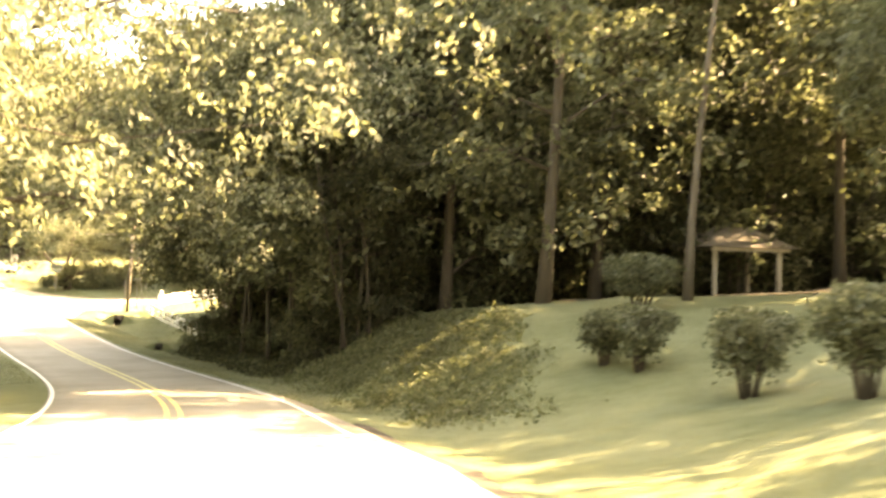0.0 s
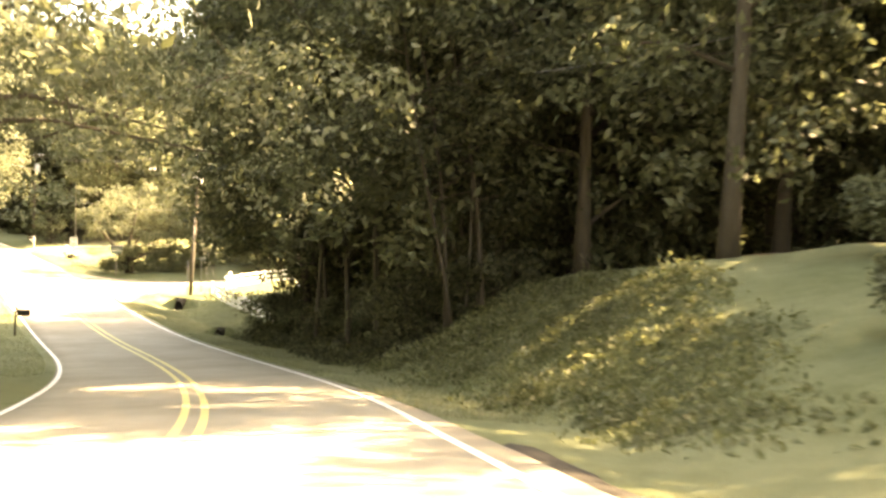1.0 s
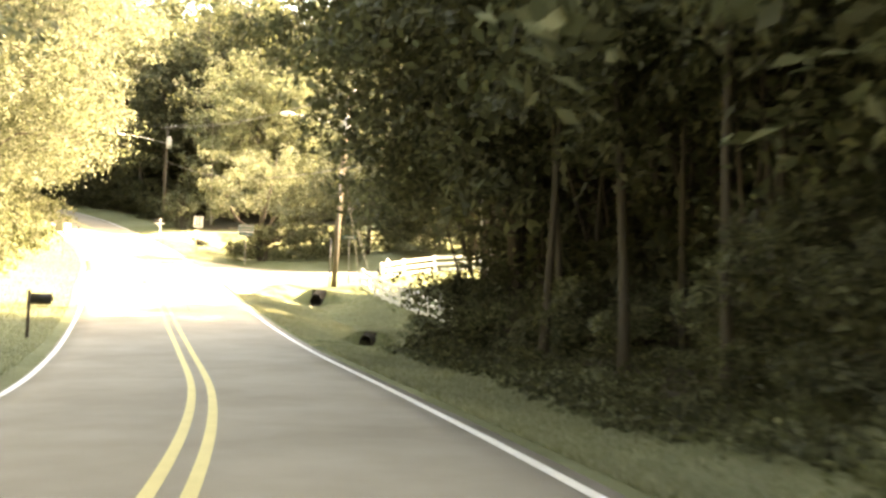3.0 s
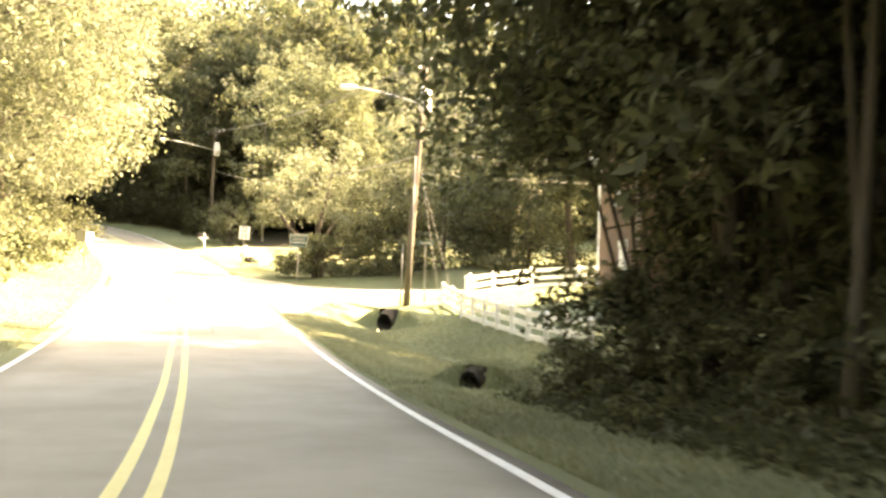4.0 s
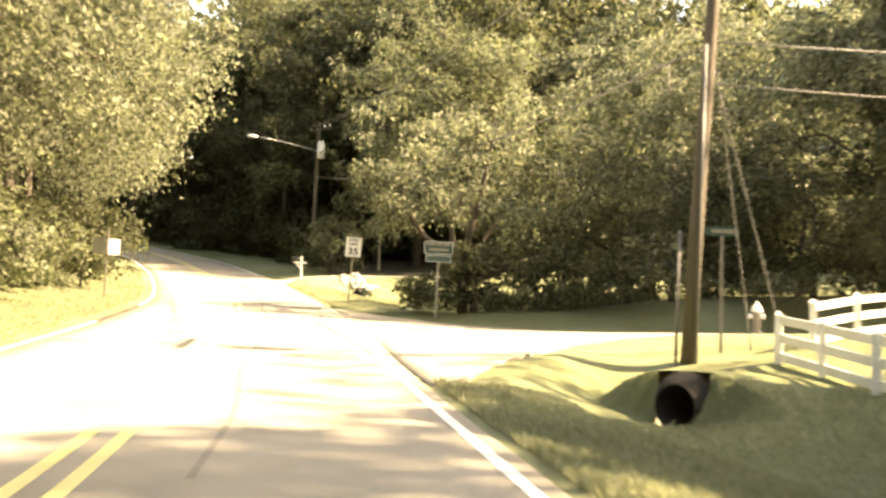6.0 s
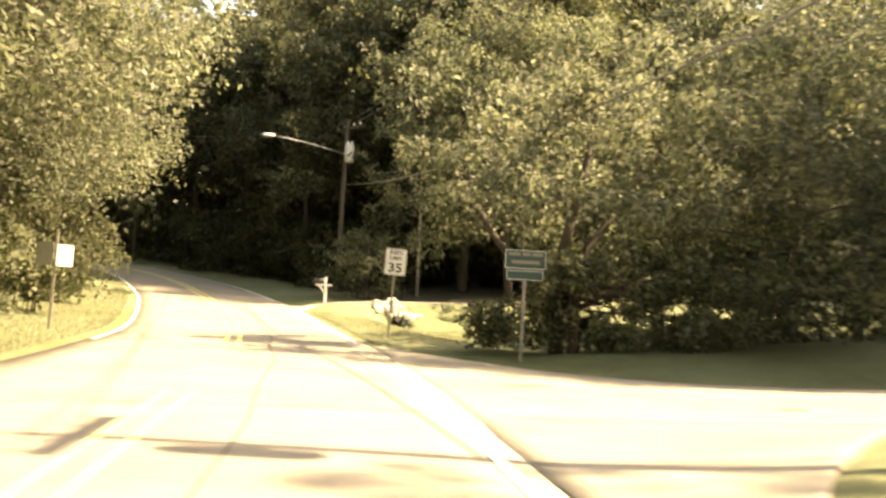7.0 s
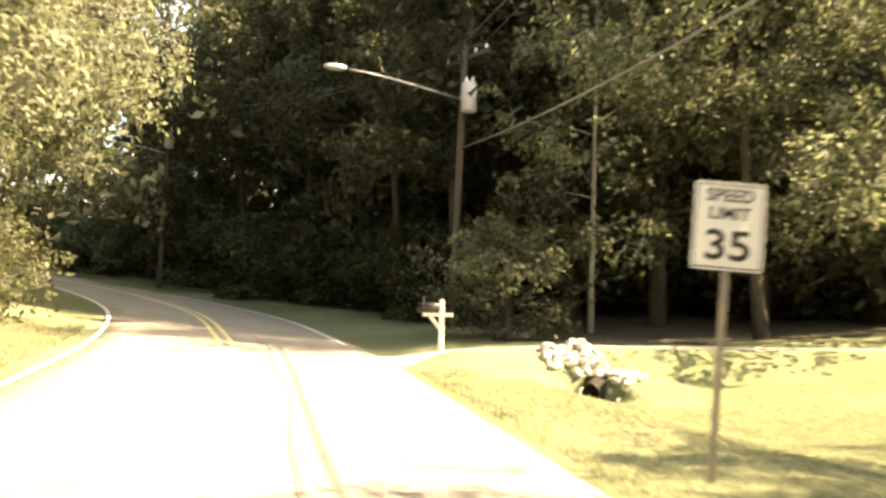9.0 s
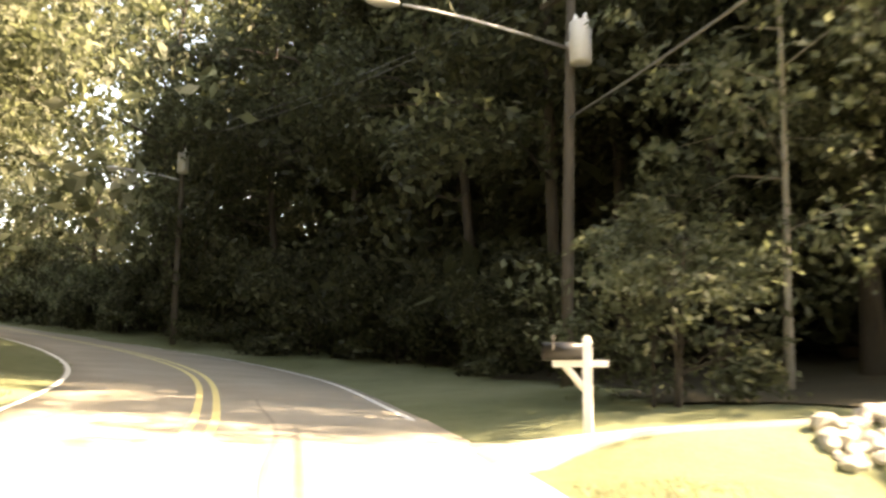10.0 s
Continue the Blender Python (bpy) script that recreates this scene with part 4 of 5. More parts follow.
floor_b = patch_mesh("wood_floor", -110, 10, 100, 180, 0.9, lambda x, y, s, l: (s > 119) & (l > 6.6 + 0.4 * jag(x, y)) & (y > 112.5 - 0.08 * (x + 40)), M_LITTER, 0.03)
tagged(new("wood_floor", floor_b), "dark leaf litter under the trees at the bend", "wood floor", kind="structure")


def ground_leaves(name, seed, count, spread, material, leaf, rise, label, category):
    """Creeper or tall grass lying on the ground as single leaves."""
    g = np.random.default_rng(seed)
    x, y = spread(g, count)
    z = ground_height(x, y, True)
    hump = np.array([max(0.0, noise.noise((a * 0.9, b * 0.9, 2.0))) for a, b in zip(x, y)])
    up = z + g.random(len(x)) * rise * (0.3 + 1.6 * hump)
    centres = np.stack([x, y, up], -1)
    v, f = leaf_cloud(g, centres, np.full(len(x), 0.08), len(x), leaf)
    return tagged(new(name, mesh_from(name, v, f, material)), label, category, kind="stuff")


def along(s0, s1, l0, l1, power=1.0):
    def spread(g, n):
        s, lat = g.uniform(s0, s1, n), l0 + (l1 - l0) * g.random(n) ** power
        px, py, nx, ny = (np.interp(s, CS, q) for q in (CL[:, 0], CL[:, 1], CN[:, 0], CN[:, 1]))
        return px + lat * nx, py + lat * ny
    return spread


def bank_spread(g, n):
    s = 22.5 + 17.0 * g.random(n) ** 0.7 + g.normal(size=n) * 1.3
    top = np.interp(s, [23.5, 28, 42], [7.2, 9.4, 9.8])
    lat = 5.5 + (top - 5.5) * g.random(n) + 0.4 * np.sin(s * 1.3) + g.normal(size=n) * 0.45
    px, py, nx, ny = (np.interp(s, CS, q) for q in (CL[:, 0], CL[:, 1], CN[:, 0], CN[:, 1]))
    return px + lat * nx, py + lat * ny


ground_leaves("bank_creeper", 31, 90000, bank_spread, M_IVY, 0.062, 0.3, "leafy creeper and weeds over the road bank", "creeper")
ground_leaves("edge_weeds", 32, 26000, along(37.5, 58.5, 5.0, 8.5), M_LEAF_SHADE_TONE, 0.075, 0.4, "low weeds at the edge of the thicket", "weeds")


def blades(seed, count, spread, tall):
    """Grass blades: narrow upright triangles."""
    g = np.random.default_rng(seed)
    x, y = spread(g, count)
    z = ground_height(x, y, True)
    a = g.uniform(0, 6.28, count)
    w, h = g.uniform(0.008, 0.018, count), tall * g.uniform(0.5, 1.3, count)
    lean = g.normal(size=(count, 2)) * 0.5 * h[:, None]
    p0 = np.stack([x - w * np.cos(a), y - w * np.sin(a), z - 0.02], -1)
    p1 = np.stack([x + w * np.cos(a), y + w * np.sin(a), z - 0.02], -1)
    p2 = np.stack([x + lean[:, 0], y + lean[:, 1], z + h], -1)
    return mesh_from("grass_blades", np.stack([p0, p1, p2], 1).reshape(-1, 3), np.arange(3 * count).reshape(-1, 3), M_BLADE)


for seed, n, spread, tall, text in (
    (41, 52000, along(25, 62, 3.25, 6.5, 1.4), 0.055, "short grass along the road shoulder"),
    (42, 60000, along(60, 77, 3.2, 9.0, 1.3), 0.07, "unmown grass in the roadside ditch"),
    (43, 46000, along(100, 114, 3.22, 15.0, 1.0), 0.04, "short grass along the uphill shoulder"),
    (44, 50000, along(40, 125, -7.5, -3.45, 0.7), 0.06, "grass on the opposite shoulder"),
):
    tagged(new("roadside_grass", blades(seed, n, spread, tall)), text, "grass", kind="stuff")

# ---- clipped bushes on the lawn ----


def vase_bush(seed, tall, wide):
    """Bare stems fanning out of one foot below a clipped round head of leaves."""
    g = np.random.default_rng(seed)
    stems, centres, sizes = [], [], []
    for k in range(9):
        a = k * 2.4 + g.uniform(-0.3, 0.3)
        out = wide * 0.5 * (0.25 + 0.65 * g.random())
        end = np.array([math.cos(a) * out, math.sin(a) * out, tall * 0.72])
        foot = end * np.array([0.22, 0.22, 0]) - np.array([0, 0, 0.1])
        mid = (foot + end) / 2 - np.array([math.cos(a), math.sin(a), 0]) * out * 0.12
        stems.append(bm_mesh("stem", tube(bmesh.new(), [foot, mid, end], [0.035, 0.028, 0.015], 6), M_BARK, True))
        for f, r in ((0.58, 0.13), (0.78, 0.17), (0.97, 0.24)):
            centres.append(foot + (end - foot) * f + g.normal(size=3) * 0.05)
            sizes.append(r * wide)
    for k in range(40):
        a, r = g.uniform(0, 6.28), wide * 0.5 * g.random() ** 0.5
        centres.append((math.cos(a) * r, math.sin(a) * r, tall * (0.8 + 0.14 * math.cos(r / wide * 3))))
        sizes.append(0.12 * wide)
    v, f = leaf_cloud(g, np.array(centres), np.array(sizes), 6500, 0.055)
    return stems, mesh_from("foliage", v, f, M_LEAF)


for n, (x, y, tall, wide) in enumerate(((5.05, 23.75, 1.5, 1.4), (6.3, 19.9, 1.75, 1.6), (4.5, 25.0, 1.3, 0.9), (7.2, 16.7, 1.9, 1.6), (6.6, 31.0, 1.7, 2.0))):
    stems_me, head_me = vase_bush(60 + n, tall, wide)
    b = thing("clipped_bush", "vase-shaped clipped bush with a round leafy head on the lawn", "bush", pose(x, y, gz(x, y), 0, 0, 40 * n), "clipped bushes on the lawn")
    for stem_me in stems_me:
        part("stem", stem_me, None, b)
    part("foliage", head_me, None, b)

# ---- small pavilion behind the lawn ----


def pavilion(x, y, turn):
    ob = thing("garden_pavilion", "small open garden pavilion with a dark shingled hip roof", "pavilion", pose(x, y, gz(x, y) - 0.1, 0, 0, turn) @ Matrix.Diagonal((1.06, 1.06, 0.86, 1)))
    for sx in (-1, 1):
        for sy in (-1, 1):
            part("post", boxed(sx * 1.25 - 0.07, sy * 1.1 - 0.07, -0.2, sx * 1.25 + 0.07, sy * 1.1 + 0.07, 2.35, 0.012), M_PALE_BARK, ob)
    bm = bmesh.new()
    low = [bm.verts.new((a * 1.75, b * 1.55, 2.3)) for a, b in ((-1, -1), (1, -1), (1, 1), (-1, 1))]
    high = [bm.verts.new((a * 0.65, 0.0, 3.25)) for a in (-1, 1)]
    for f in ((low[0], low[1], high[1], high[0]), (low[1], low[2], high[1]), (low[2], low[3], high[0], high[1]), (low[3], low[0], high[0]), (low[3], low[2], low[1], low[0])):
        bm.faces.new(f)
    part("roof", bm, M_ROOF, ob)
    for sy in (-1.35, 1.35):
        part("beam", boxed(-1.5, sy - 0.05, 2.12, 1.5, sy + 0.05, 2.29, 0.01), M_PALE_BARK, ob)
    part("floor_deck", boxed(-1.5, -1.35, -0.1, 1.5, 1.35, 0.06, 0.01), M_PALE_BARK, ob)


pavilion(12.15, 40.6, 12)

# ---- poles and cables ----


def lamp_arm(pole, z, dx, dy, dz, off):
    """A street lamp on a bent arm."""
    pts = [(off[0], off[1], z)] + [(off[0] + dx * u, off[1] + dy * u, z + dz * math.sin(u * 1.45) / math.sin(1.45)) for u in (0.3, 0.55, 0.75, 0.9)]
    arm = part("lamp_arm", tube(bmesh.new(), pts, [0.035, 0.033, 0.03, 0.028, 0.028], 8), M_GALV, pole, "bent galvanised lamp arm", True)
    head = bmesh.new()
    bmesh.ops.create_uvsphere(head, u_segments=14, v_segments=9, radius=1.0)
    a = math.atan2(dy, dx)
    for v in head.verts:
        c = v.co.copy()
        c = Vector((c.x * 0.36, c.y * 0.15, c.z * (0.085 if c.z > 0 else 0.12)))
        c.rotate(Euler((0, 0, a)))
        v.co = c + Vector((off[0] + dx, off[1] + dy, z + dz))
    part("lamp_head", head, M_ALU, arm, "pale cobra-head street lamp", True)


def trafo(pole, z, side, off):
    """A pole transformer: a round can with a lid, bushings and a bracket."""
    cx, cy = off[0] + side[0] * 0.42, off[1] + side[1] * 0.42
    can = bmesh.new()
    tube(can, [(cx, cy, z - 0.45), (cx, cy, z - 0.42), (cx, cy, z + 0.4), (cx, cy, z + 0.44)], [0.21, 0.23, 0.23, 0.2], 18)
    ob = part("transformer", can, M_TRAFO, pole, "grey can transformer", True)
    for k in (-1, 1):
        b = bmesh.new()
        tube(b, [(cx + 0.09 * k, cy, z + 0.44), (cx + 0.1 * k, cy, z + 0.52), (cx + 0.11 * k, cy, z + 0.62)], [0.045, 0.06, 0.025], 10)
        part("bushing", b, M_SIGN_WHITE, ob, smooth=True)
    part("bracket", boxed(min(off[0], cx), min(off[1], cy) - 0.04, z - 0.05, max(off[0], cx), max(off[1], cy) + 0.04, z + 0.05, 0.008), M_GALV, ob)


def utility_pole(x, y, tall, lean, arm_turn, lamp, trafo_z, trafo_side, label):
    z = gz(x, y)
    ob = thing("utility_pole", label, "utility pole", pose(x, y, z), "utility poles")
    top = Vector((lean[0], lean[1], tall))
    ax = lambda h: top * (h / tall)
    part("pole", tube(bmesh.new(), [(0, 0, -0.5), tuple(ax(tall * 0.33)), tuple(ax(tall * 0.66)), tuple(top)], [0.13, 0.12, 0.108, 0.092], 14), M_WOOD_POLE, ob, "weathered wooden pole", True)
    piv = ax(tall - 0.35)
    c, sn = math.cos(radians(arm_turn)), math.sin(radians(arm_turn))
    arm = boxed(-1.15, -0.05, -0.06, 1.15, 0.05, 0.06, 0.008)
    bmesh.ops.transform(arm, matrix=Matrix.Translation(piv) @ pose(0, 0.15, 0, 0, 0, arm_turn), verts=arm.verts)
    beam = part("crossarm", arm, M_WOOD_POLE, ob)
    for k in (-1.0, -0.45, 0.45, 1.0):
        ins = tube(bmesh.new(), [(0, 0, 0.05), (0, 0, 0.1), (0, 0, 0.14), (0, 0, 0.2)], [0.025, 0.055, 0.04, 0.05], 10)
        bmesh.ops.transform(ins, matrix=Matrix.Translation(piv) @ pose(0, 0.15, 0, 0, 0, arm_turn) @ pose(k, 0, 0.0), verts=ins.verts)
        part("insulator", ins, M_SIGN_WHITE, beam, smooth=True)
    if lamp:
        lamp_arm(ob, *lamp, ax(lamp[0]))
    if trafo_z:
        trafo(ob, trafo_z, trafo_side, ax(trafo_z))
    return ob


za, zb, zc = gz(-21.0, 79.1), gz(-47.7, 116.4), gz(-70.1, 129.4)
pole_a = utility_pole(-21.0, 79.1, 6.25 - za, (0.55, 0.18), -60, (4.4 - za, -2.6, -1.0, 0.55), 4.42 - za, (0.45, -0.8), "leaning wooden utility pole with transformer and street lamp at the junction")
for dx, top in ((-0.17, 2.3), (0.17, 5.6)):
    part("conduit", tube(bmesh.new(), [(dx, -0.1, -0.1), (dx + 0.02 * top, -0.1 + 0.01 * top, top)], 0.028, 8), M_WIRE, pole_a, "grey cable conduit", True)
pole_b = utility_pole(-47.7, 116.4, 9.4 - zb, (0.2, 0.0), -30, (7.7 - zb, -2.8, -2.85, 0.5), 7.7 - zb, (0.75, -0.55), "wooden utility pole with transformer and long-armed street lamp at the wood")
pole_c = utility_pole(-70.1, 129.4, 12.6 - zc, (0.0, 0.0), -30, (10.4 - zc, -2.8, -1.2, 0.6), 11.1 - zc, (0.6, -0.6), "distant wooden utility pole with a transformer")


def cable(a, b, sag, radius, label, group="overhead cables"):
    a, b = Vector(a), Vector(b)
    pts = [a.lerp(b, u) - Vector((0, 0, sag * 4 * u * (1 - u))) for u in np.linspace(0, 1, 25)]
    ob = new("overhead_cable", bm_mesh("overhead_cable", tube(bmesh.new(), [tuple(p) for p in pts], radius, 6), M_WIRE, True))
    return tagged(ob, label, "cable", group)


cable((-20.7, 79.2, 2.45), (-47.6, 116.4, 6.2), 0.9, 0.022, "slack black cable between two utility poles")
for k in (-1.0, 1.0):
    dx, dy = 0.5 * k, -0.87 * k
    cable((-20.45 + dx, 79.3 + dy, 6.1), (-47.5 + 0.85 * k, 116.4 - 0.5 * k, 9.25), 0.6, 0.012, "thin power line between two utility poles")
    cable((-47.5 + 0.85 * k, 116.4 - 0.5 * k, 9.25), (-70.1 + 0.85 * k, 129.4 - 0.5 * k, 12.4), 0.5, 0.012, "thin power line over the wood")
cable((-20.65, 79.2, 2.5), (14.0, 99.0, za + 7.6), 0.35, 0.018, "cable along the side road")
cable((-20.7, 79.2, 1.75), (14.0, 99.4, za + 6.0), 0.35, 0.014, "thin cable along the side road")
cable((-0.4, 37.4, 4.4), (25.0, 41.2, 14.4), 1.5, 0.022, "slack pale cable above the lawn")
for k, (gx, gy) in enumerate(((-20.0, 80.2), (-19.4, 80.0))):
    cable((-20.65, 79.2, za + 5.9 - 0.5 * k), (gx, gy, gz(gx, gy)), 0.0, 0.012, "steel guy wire anchored in the grass", "guy wires")

# ---- signs ----


def bars(parent, rows, y, material, name="lettering_bar"):
    """Plain bars for writing that cannot be read."""
    for x0, x1, z0, z1 in rows:
        part(name, boxed(x0, y - 0.004, z0, x1, y, z1), material, parent)


def text_mesh(body, size, x, y, z, material, parent, squeeze=1.0):
    cu = bpy.data.curves.new("lettering", "FONT")
    cu.body, cu.size, cu.align_x, cu.extrude, cu.offset = body, size, "CENTER", 0.002, size * 0.018
    tmp = bpy.data.objects.new("lettering", cu)
    scene.collection.objects.link(tmp)
    me = bpy.data.meshes.new_from_object(tmp.evaluated_get(bpy.context.evaluated_depsgraph_get()))
    bpy.data.objects.remove(tmp)
    me.materials.clear()
    me.materials.append(material)
    return part("lettering", me, None, parent, m=Matrix.Translation((x, y, z)) @ pose(0, 0, 0, 90, 0, 0) @ Matrix.Diagonal((squeeze, 1, 1, 1)))


def plate(w, h, z, corner=0.04, thick=0.004):
    """An upright sheet with rounded corners, facing -y."""
    bm = bmesh.new()
    ring = []
    for cx, cz, a0 in ((w / 2 - corner, h / 2 - corner, 0), (-w / 2 + corner, h / 2 - corner, 90), (-w / 2 + corner, -h / 2 + corner, 180), (w / 2 - corner, -h / 2 + corner, 270)):
        for k in range(5):
            a = radians(a0 + 22.5 * k)
            ring.append((cx + corner * math.cos(a), cz + corner * math.sin(a)))
    front = [bm.verts.new((p, -thick / 2, z + q)) for p, q in ring]
    back = [bm.verts.new((p, thick / 2, z + q)) for p, q in ring]
    bm.faces.new(front)
    bm.faces.new(back[::-1])
    for k in range(len(ring)):
        j = (k + 1) % len(ring)
        bm.faces.new((front[j], front[k], back[k], back[j]))
    return bm


def frame_strip(w, h, z, y, t, inset):
    """A thin border as four bars."""
    x1, z1 = w / 2 - inset, h / 2 - inset
    bm = bmesh.new()
    for a in ((-x1, z + z1 - t, x1, z + z1), (-x1, z - z1, x1, z - z1 + t), (-x1, z - z1 + t, -x1 + t, z + z1 - t), (x1 - t, z - z1 + t, x1, z + z1 - t)):
        box(bm, a[0], y - 0.003, a[1], a[2], y, a[3])
    return bm


def sign_post(parent, tall, width=0.06):
    bm = bmesh.new()
    box(bm, -width / 2, 0.003, -0.3, width / 2, 0.012, tall)
    box(bm, -width / 2, 0.012, -0.3, -width / 2 + 0.008, 0.04, tall)
    box(bm, width / 2 - 0.008, 0.012, -0.3, width / 2, 0.04, tall)
    return part("post", bm, M_STEEL_POST, parent, "dull steel channel post")


SX, SY = -36.0, 97.0
sz = gz(SX, SY)
sign = thing("speed_limit_sign", "white speed limit sign reading 35 on a leaning steel post", "road sign", pose(SX, SY, sz, 2, 3.5, 24))
sc = 0.36 - sz
sign_post(sign, sc + 0.34)
face = part("sign_plate", plate(0.61, 0.76, sc), M_SIGN_WHITE, sign, "white sheet with black lettering")
part("border", frame_strip(0.61, 0.76, sc, -0.0025, 0.012, 0.018), M_SIGN_BLACK, face)
text_mesh("SPEED", 0.15, 0, -0.004, sc + 0.215, M_SIGN_BLACK, face, 1.0)
text_mesh("LIMIT", 0.15, 0, -0.004, sc + 0.06, M_SIGN_BLACK, face, 1.0)
text_mesh("35", 0.36, 0, -0.004, sc - 0.285, M_SIGN_BLACK, face, 1.15)
for k in (sc - 0.24, sc + 0.28):
    part("bolt", tube(bmesh.new(), [(0, -0.008, k), (0, 0.0, k)], 0.01, 8), M_GALV, sign)

GX, GY = -30.2, 91.1
green = thing("green_sign", "small green information sign half hidden by boughs", "road sign", pose(GX, GY, gz(GX, GY), 0, 1, 22))
gs = -0.29 - gz(GX, GY)
sign_post(green, gs + 0.35, 0.07)
up = part("sign_plate", plate(0.9, 0.42, gs + 0.12, 0.03), M_SIGN_GREEN, green, "dark green upper sheet")
part("border", frame_strip(0.9, 0.42, gs + 0.12, -0.0025, 0.012, 0.012), M_SIGN_WHITE, up)
bars(up, [(-0.37, -0.12, gs + 0.2, gs + 0.27), (-0.08, 0.1, gs + 0.2, gs + 0.27), (0.14, 0.36, gs + 0.2, gs + 0.27), (-0.3, 0.3, gs + 0.03, gs + 0.1)], -0.003, M_STEEL_POST)
low_plate = part("lower_plate", plate(0.8, 0.22, gs - 0.22, 0.03), M_SIGN_GREEN, green)
part("border", frame_strip(0.8, 0.22, gs - 0.22, -0.0025, 0.01, 0.012), M_SIGN_WHITE, low_plate)

LX, LY = -40.9, 88.9
lsign = thing("roadside_sign", "road sign post with a small white plate beside leafy trees", "road sign", pose(LX, LY, gz(LX, LY), 0, 1, 24))
sign_post(lsign, 2.3, 0.06)
part("white_plate", plate(0.36, 0.5, 1.72, 0.03), M_SIGN_WHITE, lsign, "small white plate", m=pose(0.22, 0, 0, 0, 0, 20))
part("back_plate", plate(0.5, 0.55, 1.75, 0.04), M_ALU, lsign, "bare grey sign back", m=pose(-0.26, 0.03, 0, 0, 0, -25))

NX, NY = -20.5, 79.95
blade = thing("street_name_sign", "slim street name blade on a thin steel post", "road sign", pose(NX, NY, gz(NX, NY), 0, 0, 20))
sign_post(blade, 2.25, 0.05)
bl = part("name_blade", plate(0.62, 0.16, 2.2, 0.02), M_SIGN_GREEN, blade, "narrow green name blade")
bars(bl, [(-0.2, 0.22, 2.165, 2.235)], -0.003, M_STEEL_POST)

# ---- mailboxes ----


def tunnel_box(length, width, height):
    """A mailbox body along x with a round top."""
    bm = bmesh.new()
    prof = [(-width / 2, 0), (width / 2, 0)] + [(width / 2 * math.cos(radians(a)), height - width / 2 + width / 2 * math.sin(radians(a))) for a in range(0, 181, 20)]
    r0 = [bm.verts.new((-length / 2, p, q)) for p, q in prof]
    r1 = [bm.verts.new((length / 2, p, q)) for p, q in prof]
    bm.faces.new(r0)
    bm.faces.new(r1[::-1])
    for k in range(len(prof)):
        j = (k + 1) % len(prof)
        bm.faces.new((r0[k], r0[j], r1[j], r1[k]))
    return bm


def white_mailbox(x, y, turn):
    ob = thing("mailbox", "black mailbox on a white timber post with a braced arm", "mailbox", pose(x, y, gz(x, y), 0, 0, turn))
    bm = boxed(-0.055, -0.055, -0.3, 0.055, 0.055, 1.12, 0.008)
    box(bm, -0.04, -0.04, 1.12, 0.04, 0.04, 1.16, 0.015)
    part("post", bm, M_WHITE, ob, "white painted post")
    part("arm", boxed(-0.42, -0.045, 0.78, 0.25, 0.045, 0.86, 0.006), M_WHITE, ob)
    br = bmesh.new()
    for a, b in (((-0.26, 0.79), (-0.04, 0.52)),):
        tube(br, [(a[0], 0, a[1]), (b[0], 0, b[1])], 0.045, 4)
    part("brace", br, M_WHITE, ob)
    bx = part("box", tunnel_box(0.48, 0.17, 0.22), M_BLACK_BOX, ob, "black metal box", True, m=pose(-0.29, 0, 0.862))
    part("door", boxed(-0.255, -0.08, 0.0, -0.243, 0.08, 0.14, 0.003), M_BLACK_BOX, bx)
    part("flag", boxed(-0.12, -0.1, 0.12, -0.1, -0.088, 0.3, 0.002), M_STEEL_POST, bx)


white_mailbox(-44.4, 109.0, 18)


def dark_mailbox(x, y, z, turn):
    ob = thing("mailbox", "dark mailbox on a thin leaning wooden post", "mailbox", pose(x, y, z, 0, 0, turn))
    part("post", tube(bmesh.new(), [(-0.05, 0, -0.3), (-0.02, 0, 0.6), (0.0, 0, 1.22)], [0.05, 0.045, 0.045], 8), M_BARK, ob, smooth=True)
    part("arm", boxed(-0.02, -0.035, 0.86, 0.55, 0.035, 0.92, 0.006), M_BARK, ob)
    bx = part("box", tunnel_box(0.5, 0.18, 0.22), M_BLACK_BOX, ob, "dark metal box", True, m=pose(0.32, 0, 0.922))
    part("door", boxed(0.25, -0.085, 0.0, 0.262, 0.085, 0.14, 0.003), M_BLACK_BOX, bx)


MX, MY = -21.6, 54.8
dark_mailbox(MX, MY, gz(MX, MY), 10)

# ---- culverts and stones ----


